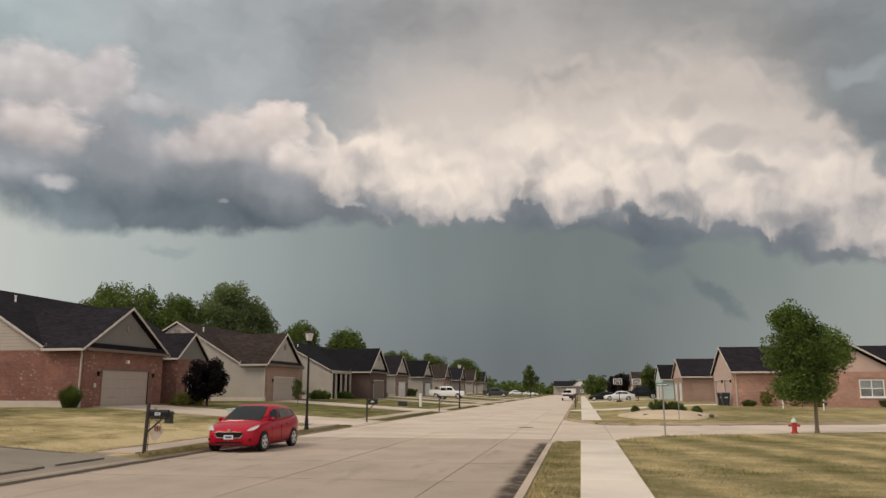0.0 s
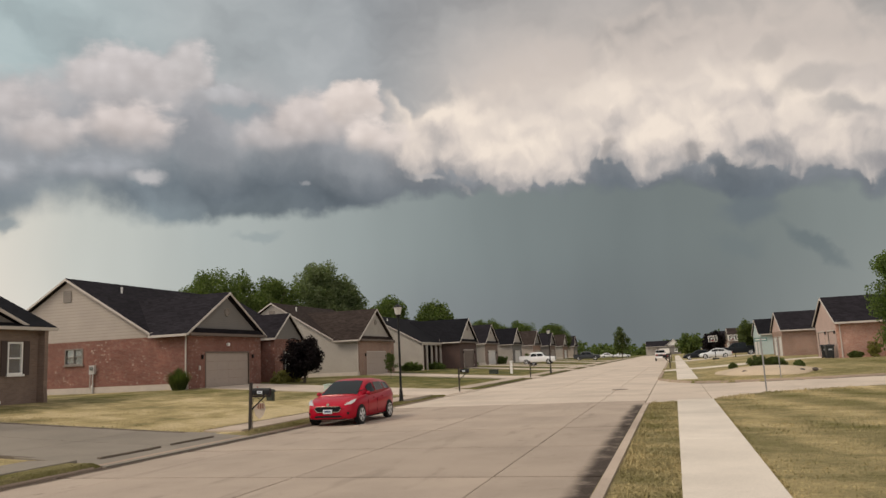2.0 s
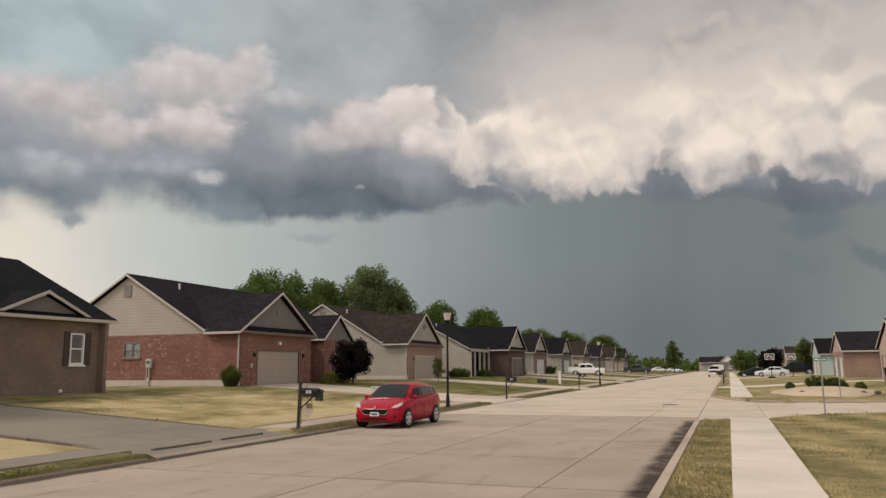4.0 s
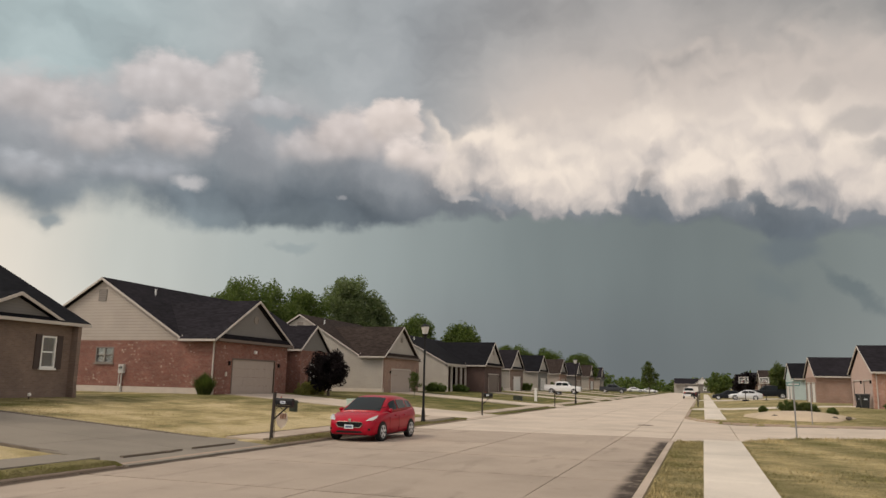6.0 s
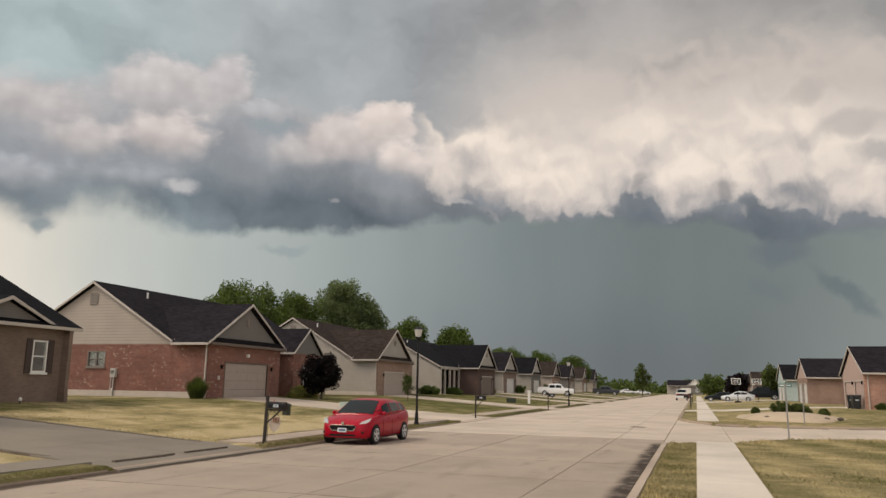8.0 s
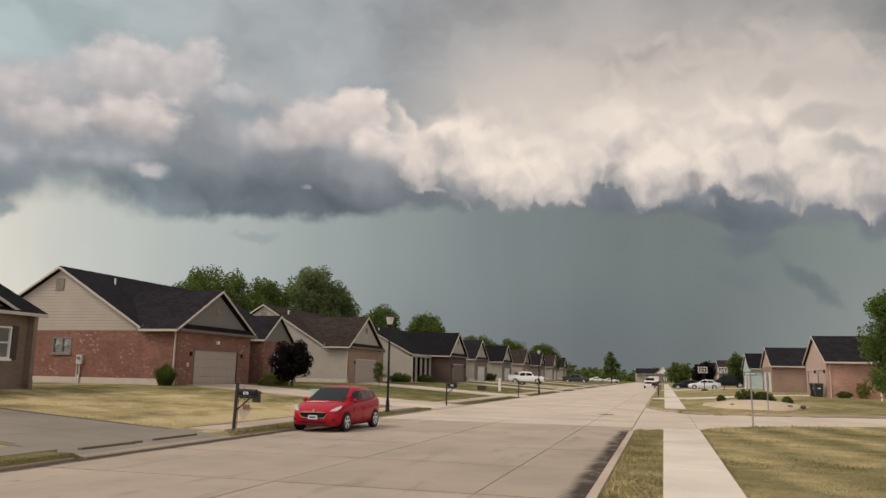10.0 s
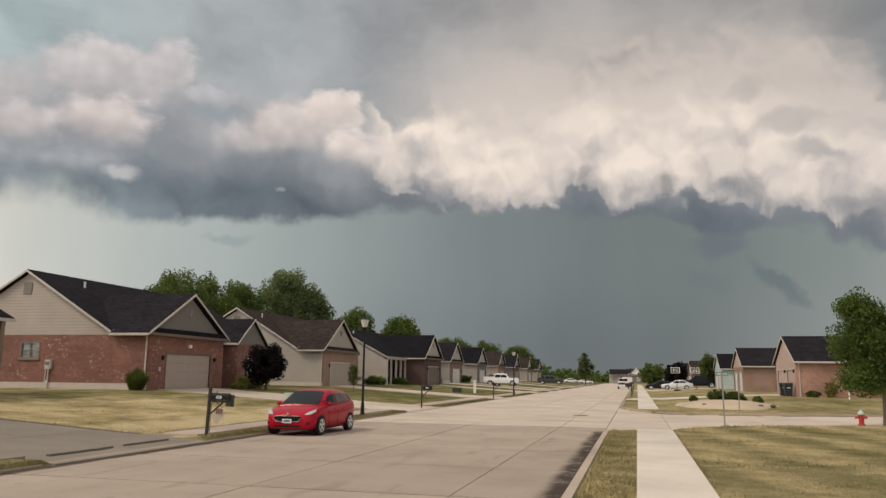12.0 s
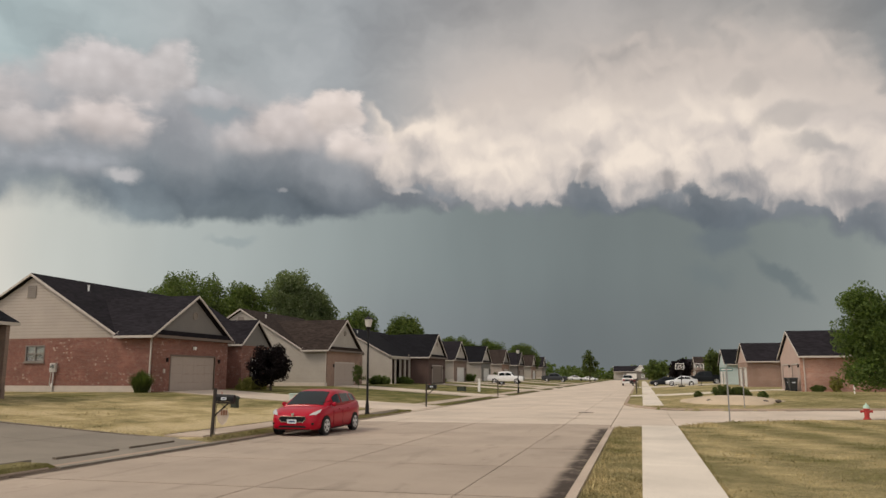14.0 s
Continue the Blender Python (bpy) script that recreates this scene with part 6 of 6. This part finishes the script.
def garden_bed():
    t = thing("garden_bed", "raised bed of tan gravel with shrubs and rocks", "garden bed", pose(5.6, 52.5, 0.18))
    g, r, seg = Geo(), random.Random(4), 36
    rings = ((1.0, -0.05), (0.97, 0.10), (0.6, 0.32), (0.25, 0.42))
    for f, z in rings:
        for i in range(seg):
            a = 2 * math.pi * i / seg
            w = 1 + 0.07 * math.sin(3 * a) + 0.05 * math.sin(5 * a + 1)
            g.v.append((3.1 * f * w * math.cos(a), 3.9 * f * w * math.sin(a), z + 0.02 * r.random()))
    for j in range(len(rings) - 1):
        g.f += [(j * seg + i, j * seg + (i + 1) % seg, (j + 1) * seg + (i + 1) % seg, (j + 1) * seg + i) for i in range(seg)]
    g.f.append(tuple(range(3 * seg, 4 * seg)))
    part("gravel", g, "gravel", t, smooth=True)


garden_bed()
for k, (x, y, rx, h, l) in enumerate(((5.3, 55.0, 0.8, 0.7, "leaf_shrub"), (6.3, 55.2, 0.75, 0.65, "leaf_shrub"), (3.6, 53.6, 0.15, 0.28, "leaf_shrub"), (7.5, 52.6, 0.22, 0.3, "leaf_shrub"))):
    shrub("shrub", "low rounded shrub in the gravel bed", pose(x, y, 0.45), rx, rx, h, l, 60, 60, 0.06, 140 + k, 0.16, "shrubs in the gravel bed")


def rock(x, y, z, s, seed):
    r = random.Random(seed)
    bm = bmesh.new()
    bmesh.ops.create_icosphere(bm, subdivisions=2, radius=s)
    for v in bm.verts:
        v.co *= 1 + 0.35 * noise.noise(v.co * 2.2 / s + Vector((seed, 0, 0)))
        v.co.z *= 0.6
    me = bpy.data.meshes.new("rock")
    bm.to_mesh(me)
    bm.free()
    me.materials.append(MAT["rock"])
    ob = tagged(new("rock", me), "dark rough rock in the gravel bed", "rock", "rocks in the bed")
    ob.matrix_world = pose(x, y, z)


for k, (x, y) in enumerate(((8.0, 50.4), (7.2, 49.9), (4.0, 50.1))):
    rock(x, y, 0.33, 0.18, k + 3)
for k, (x, h, l) in enumerate(((14.6, 1.25, "leaf_yellow"), (13.3, 0.5, "leaf_shrub"), (23.0, 0.6, "leaf_shrub"), (18.2, 0.9, "leaf_yellow"))):
    shrub("shrub", "small shrub against the brick wall", pose(x, 65.2 if x < 18 else 63.8, 0.6), 0.5, 0.4, h, l, 45, 50, 0.06, 150 + k, 0.14, "foundation shrubs")


def young_tree_stake(x, y, h):
    t = thing("garden_stake", "white painted garden stake on the lawn", "stake", pose(x, y, 0.5))
    part("pole", Geo().lathe([(0.045, -0.1), (0.045, h)], seg=8), "white", t)
    for z in (h * 0.45, h * 0.7):
        part("band", Geo().lathe([(0.05, z), (0.05, z + 0.15)], seg=8), "shutter", t)


young_tree_stake(14.6, 60.0, 1.5)
young_tree_stake(16.8, 58.0, 1.1)


def hoop(m):
    t = thing("basketball_hoop", "portable basketball hoop with clear backboard", "basketball hoop", m, "basketball hoops")
    part("base", Geo().box(-0.5, 0.5, -0.4, 0.4, -0.05, 0.25), "plastic", t, bevel=0.05)
    part("pole", Geo().rod((0, 0, 0.2), (-0.1, 0, 2.4), 0.06).rod((-0.1, 0, 2.4), (-0.8, 0, 3.1), 0.05), "plastic", t)
    b = part("backboard", Geo().box(-0.86, -0.82, -0.65, 0.65, 2.75, 3.6), "glass", t)
    g = Geo().box(-0.88, -0.80, -0.68, 0.68, 3.58, 3.64).box(-0.88, -0.80, -0.68, 0.68, 2.72, 2.78).box(-0.88, -0.80, -0.68, -0.62, 2.78, 3.58).box(-0.88, -0.80, 0.62, 0.68, 2.78, 3.58)
    g.box(-0.885, -0.865, -0.28, 0.28, 3.25, 3.3).box(-0.885, -0.865, -0.28, -0.23, 2.9, 3.3).box(-0.885, -0.865, 0.23, 0.28, 2.9, 3.3)
    part("board_frame", g, "white", b)
    part("rim", Geo().lathe([(0.23, 2.9), (0.25, 2.9), (0.25, 2.93), (0.23, 2.93)], -1.13, 0.0, 14), "red", t)


hoop(pose(5.3, 110.0, 0.3, 0, 0, 75) @ Matrix.Scale(0.88, 4))
hoop(pose(8.0, 112.0, 0.3, 0, 0, 75) @ Matrix.Scale(0.88, 4))


for x, y in ((-0.55, 78.0), (-0.6, 92.0), (-0.55, 118.0)):
    mailbox(pose(x, y, 0.11, 0, 0, 172))
part("flood_light", Geo().box(0.0, 0.14, 4.0, 4.2, 2.55, 2.75), "white", h1, "small white flood light")
part("wall_box", Geo().box(0.0, 0.06, 1.0, 1.16, 1.1, 1.35), "trim", h1)
part("hose_tap", Geo().box(-6.9, -6.8, -0.1, -0.03, 0.3, 0.5), "white", h1)
wp = thing("lawn_marker", "short white post on the dry lawn", "post", pose(-16.2, 77.0, 0.22))
part("post", Geo().box(-0.12, 0.12, -0.1, 0.1, -0.05, 1.3), "white", wp, bevel=0.02)
part("cap", Geo().box(-0.15, 0.15, -0.13, 0.13, 1.3, 1.36), "white", wp)
gl = thing("garden_light", "small white garden light by the brick wall", "garden light", pose(-26.2, 24.3, 0.93))
part("stem", Geo().lathe([(0.02, -0.05), (0.02, 0.1)], seg=8), "black", gl)
part("head", Geo().lathe([(0.05, 0.1), (0.07, 0.13), (0.07, 0.2), (0.02, 0.24)], seg=10), "white", gl)


# ---- fallen leaves and tufts along the edges ----
def tufts(name, label, spots, seed, h=0.032):
    """Short grass blades; spots: count, x0, x1, y0, y1."""
    r = np.random.RandomState(seed)
    g = Geo()
    for n_, x0, x1, y0, y1 in spots:
        for i in range(n_):
            x, y = r.uniform(x0, x1), y0 + (y1 - y0) * r.rand() ** 1.3
            if on_road(x, y) or on_drive(x, y):
                continue
            z = lawn(x, y)
            a, k, w = r.uniform(0, 6.28), h * r.uniform(0.5, 1.3), 0.012 + 0.01 * r.rand()
            c, s = math.cos(a), math.sin(a)
            o = len(g.v)
            lx, ly = r.normal(0, 0.02), r.normal(0, 0.02)
            g.v += [(x - c * w, y - s * w, z - 0.01), (x + c * w, y + s * w, z - 0.01), (x + lx, y + ly, z + k)]
            g.f.append((o, o + 1, o + 2))
    single(name, g, "blades", label, "grass", kind="stuff")


tufts("grass", "short dry grass blades on the verge and lawn", ((9000, -0.93, -0.08, 9, 28.2), (26000, 1.2, 14.0, 9, 34), (5000, -12.4, -11.6, 20.9, 38.4), (1500, -12.4, -11.6, 8, 13.3),
                                                          (7000, -26.5, -14.0, 20.3, 37.0), (2500, -14.1, -13.9, 20.5, 38.0), (1200, 1.16, 1.24, 9, 28.5), (6000, 1.5, 16, 47, 60)), 3)
tufts("weeds", "ragged weeds along the kerb", ((1500, -26.0, -14.1, 19.66, 19.85), (900, -12.1, -11.6, 18.8, 22.5), (700, -12.1, -11.6, 29.5, 33.0), (300, -13.95, -13.8, 20.0, 38.0), (260, 1.2, 2.6, 28.4, 31.2), (400, 3.0, 6.6, 31.0, 33.8), (500, 0.5, 4.0, 43.6, 45.6), (500, -0.95, -0.7, 12.0, 28.0)), 8, 0.09)


# ---- pavements and streets, slab by slab ----
UNIT = {}


def slab(parent, x0, x1, y0, y1, z0, z1, mat, name="slab"):
    if mat not in UNIT:
        g = Geo()
        g.add([(-0.5, -0.5, -1), (0.5, -0.5, -1), (0.5, 0.5, -1), (-0.5, 0.5, -1), (-0.5, -0.5, -0.06), (0.5, -0.5, -0.06), (0.5, 0.5, -0.06), (-0.5, 0.5, -0.06),
               (-0.495, -0.495, 0), (0.495, -0.495, 0), (0.495, 0.495, 0), (-0.495, 0.495, 0)],
              [(0, 3, 2, 1), (8, 9, 10, 11)] + [(i, (i + 1) % 4, (i + 1) % 4 + 4, i + 4) for i in range(4)] + [(i + 4, (i + 1) % 4 + 4, (i + 1) % 4 + 8, i + 8) for i in range(4)])
        UNIT[mat] = g.mesh("slab", mat)
    ob = new(name, UNIT[mat])
    ob.parent = parent
    ob.location = ((x0 + x1) / 2, (y0 + y1) / 2, z1)
    ob.scale = (x1 - x0, y1 - y0, z1 - z0)
    return ob


rs = random.Random(12)
road = single("road", Geo().box(KL + 0.01, KR - 0.01, -61, 300, -0.21, -0.06), "joint", "tan concrete street with dark joints and gutter stains", "road", kind="structure")
STRIPS = (KL + 0.03, -10.2, -6.6, -3.0, KR - 0.01)
y = 4.2 - 16 * 4.05
while y < 110:
    yb = y + 4.05
    if y < 30.7 < yb + 1.5:
        yb = 30.7
    for a, b in zip(STRIPS[:-1], STRIPS[1:]):
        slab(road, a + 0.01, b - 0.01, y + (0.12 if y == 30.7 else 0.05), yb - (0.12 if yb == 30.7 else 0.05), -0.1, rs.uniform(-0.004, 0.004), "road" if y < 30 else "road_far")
    y = yb
far_road = Geo()
while y < 300:
    for a, b in zip(STRIPS[:-1], STRIPS[1:]):
        far_road.box(a + 0.012, b - 0.012, y + 0.012, y + 4.03, -0.1, 0.0)
    y += 4.05
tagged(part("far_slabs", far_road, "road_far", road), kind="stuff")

cross = thing("cross_street", "pale concrete side street meeting the main street", "road", kind="structure")
xa = KR + 0.0
part("base", Geo().prism([(KR, 27.6)] + [(p[0], p[1] + 0.02) for p in NEAR[1:]] + [(p[0], p[1] - 0.02) for p in FAR[::-1]], "z", -0.21, -0.07), "joint", cross)
while xa < 44:
    xb = xa + (2.4 if xa < 1 else 4.05)
    for k in range(3):
        vs = []
        for x in (xa + 0.012, xb - 0.012):
            lo, hi = near_edge(x), far_edge(x)
            for f in (k / 3, (k + 1) / 3):
                vs.append((x, lo + (hi - lo) * f + (0.012 if f == k / 3 else -0.012), 0.0))
        vs += [(x, y_, -0.12) for x, y_, z in vs]
        part("slab", Geo().add(vs, [(0, 2, 3, 1), (4, 5, 7, 6), (0, 4, 6, 2), (1, 3, 7, 5), (0, 1, 5, 4), (2, 6, 7, 3)]), "road_far", cross)
    xa = xb


mh = thing("manhole_cover", "round dark iron manhole cover in the street", "manhole cover", pose(-2.85, 40.1, 0.0))
part("ring", Geo().lathe([(0.42, -0.05), (0.42, 0.012), (0.34, 0.014)], seg=20), "kerb", mh)
part("lid", Geo().lathe([(0.335, -0.05), (0.335, 0.02), (0.3, 0.022), (0.02, 0.022)], seg=20), "iron", mh)
cs = thing("kerb_patches", "dark patches along the side street's kerb", "soil", kind="structure")
for k, (a, b) in enumerate(((0.9, 2.2), (2.5, 3.2), (4.2, 6.4), (7.4, 11.5), (13.0, 16.5))):
    for i in range(6):
        xa, xb = a + (b - a) * i / 6, a + (b - a) * (i + 1) / 6
        w = (0.28, 0.5, 0.42, 0.55, 0.38, 0.2)[(i + k) % 6]
        ya, yb = far_edge(xa) - 0.02, far_edge(xb) - 0.02
        part("clod", Geo().add([(xa, ya, 0.014), (xb, yb, 0.014), (xb, yb - w, 0.01), (xa, ya - w * 0.9, 0.01), (xa, ya, -0.05), (xb, yb, -0.05), (xb, yb - w, -0.05), (xa, ya - w * 0.9, -0.05)],
                               [(0, 1, 2, 3), (0, 4, 5, 1), (1, 5, 6, 2), (2, 6, 7, 3), (3, 7, 4, 0)]), "soil", cs)


def sidewalk(name, x0, x1, runs, pitch, mat, label, lift=0.035):
    t = thing(name, label, "pavement", kind="structure")
    for y0, y1 in runs:
        n_ = max(1, round((y1 - y0) / pitch))
        for i in range(n_):
            a, b = y0 + (y1 - y0) * i / n_, y0 + (y1 - y0) * (i + 1) / n_
            slab(t, x0, x1, a + 0.011, b - 0.011, 0.0, lawn((x0 + x1) / 2, (a + b) / 2) + lift + rs.uniform(-0.003, 0.003), mat)


sidewalk("sidewalk_right", -0.06, 1.16, ((-60.0, 16.0), (16.0, 28.4)), 6.1, "walk", "clean pale concrete path beside the lawn")
sidewalk("sidewalk_far", 0.0, 1.2, ((47.5, 69.6), (75.0, 116.4), (127.6, 230.0)), 3.0, "walk", "pale concrete path continuing beyond the side street")
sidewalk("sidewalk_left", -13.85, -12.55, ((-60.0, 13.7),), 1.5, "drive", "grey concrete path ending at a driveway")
sidewalk("sidewalk_left_far", -13.85, -12.55, ((20.2, 39.0), (46.4, 64.9), (71.2, 92.0), (98.3, 107.5), (113.7, 118.9), (125.2, 148.5), (154.7, 169.5), (176, 230)), 1.5, "kerb_tan",
         "grey concrete path between lawn and verge")
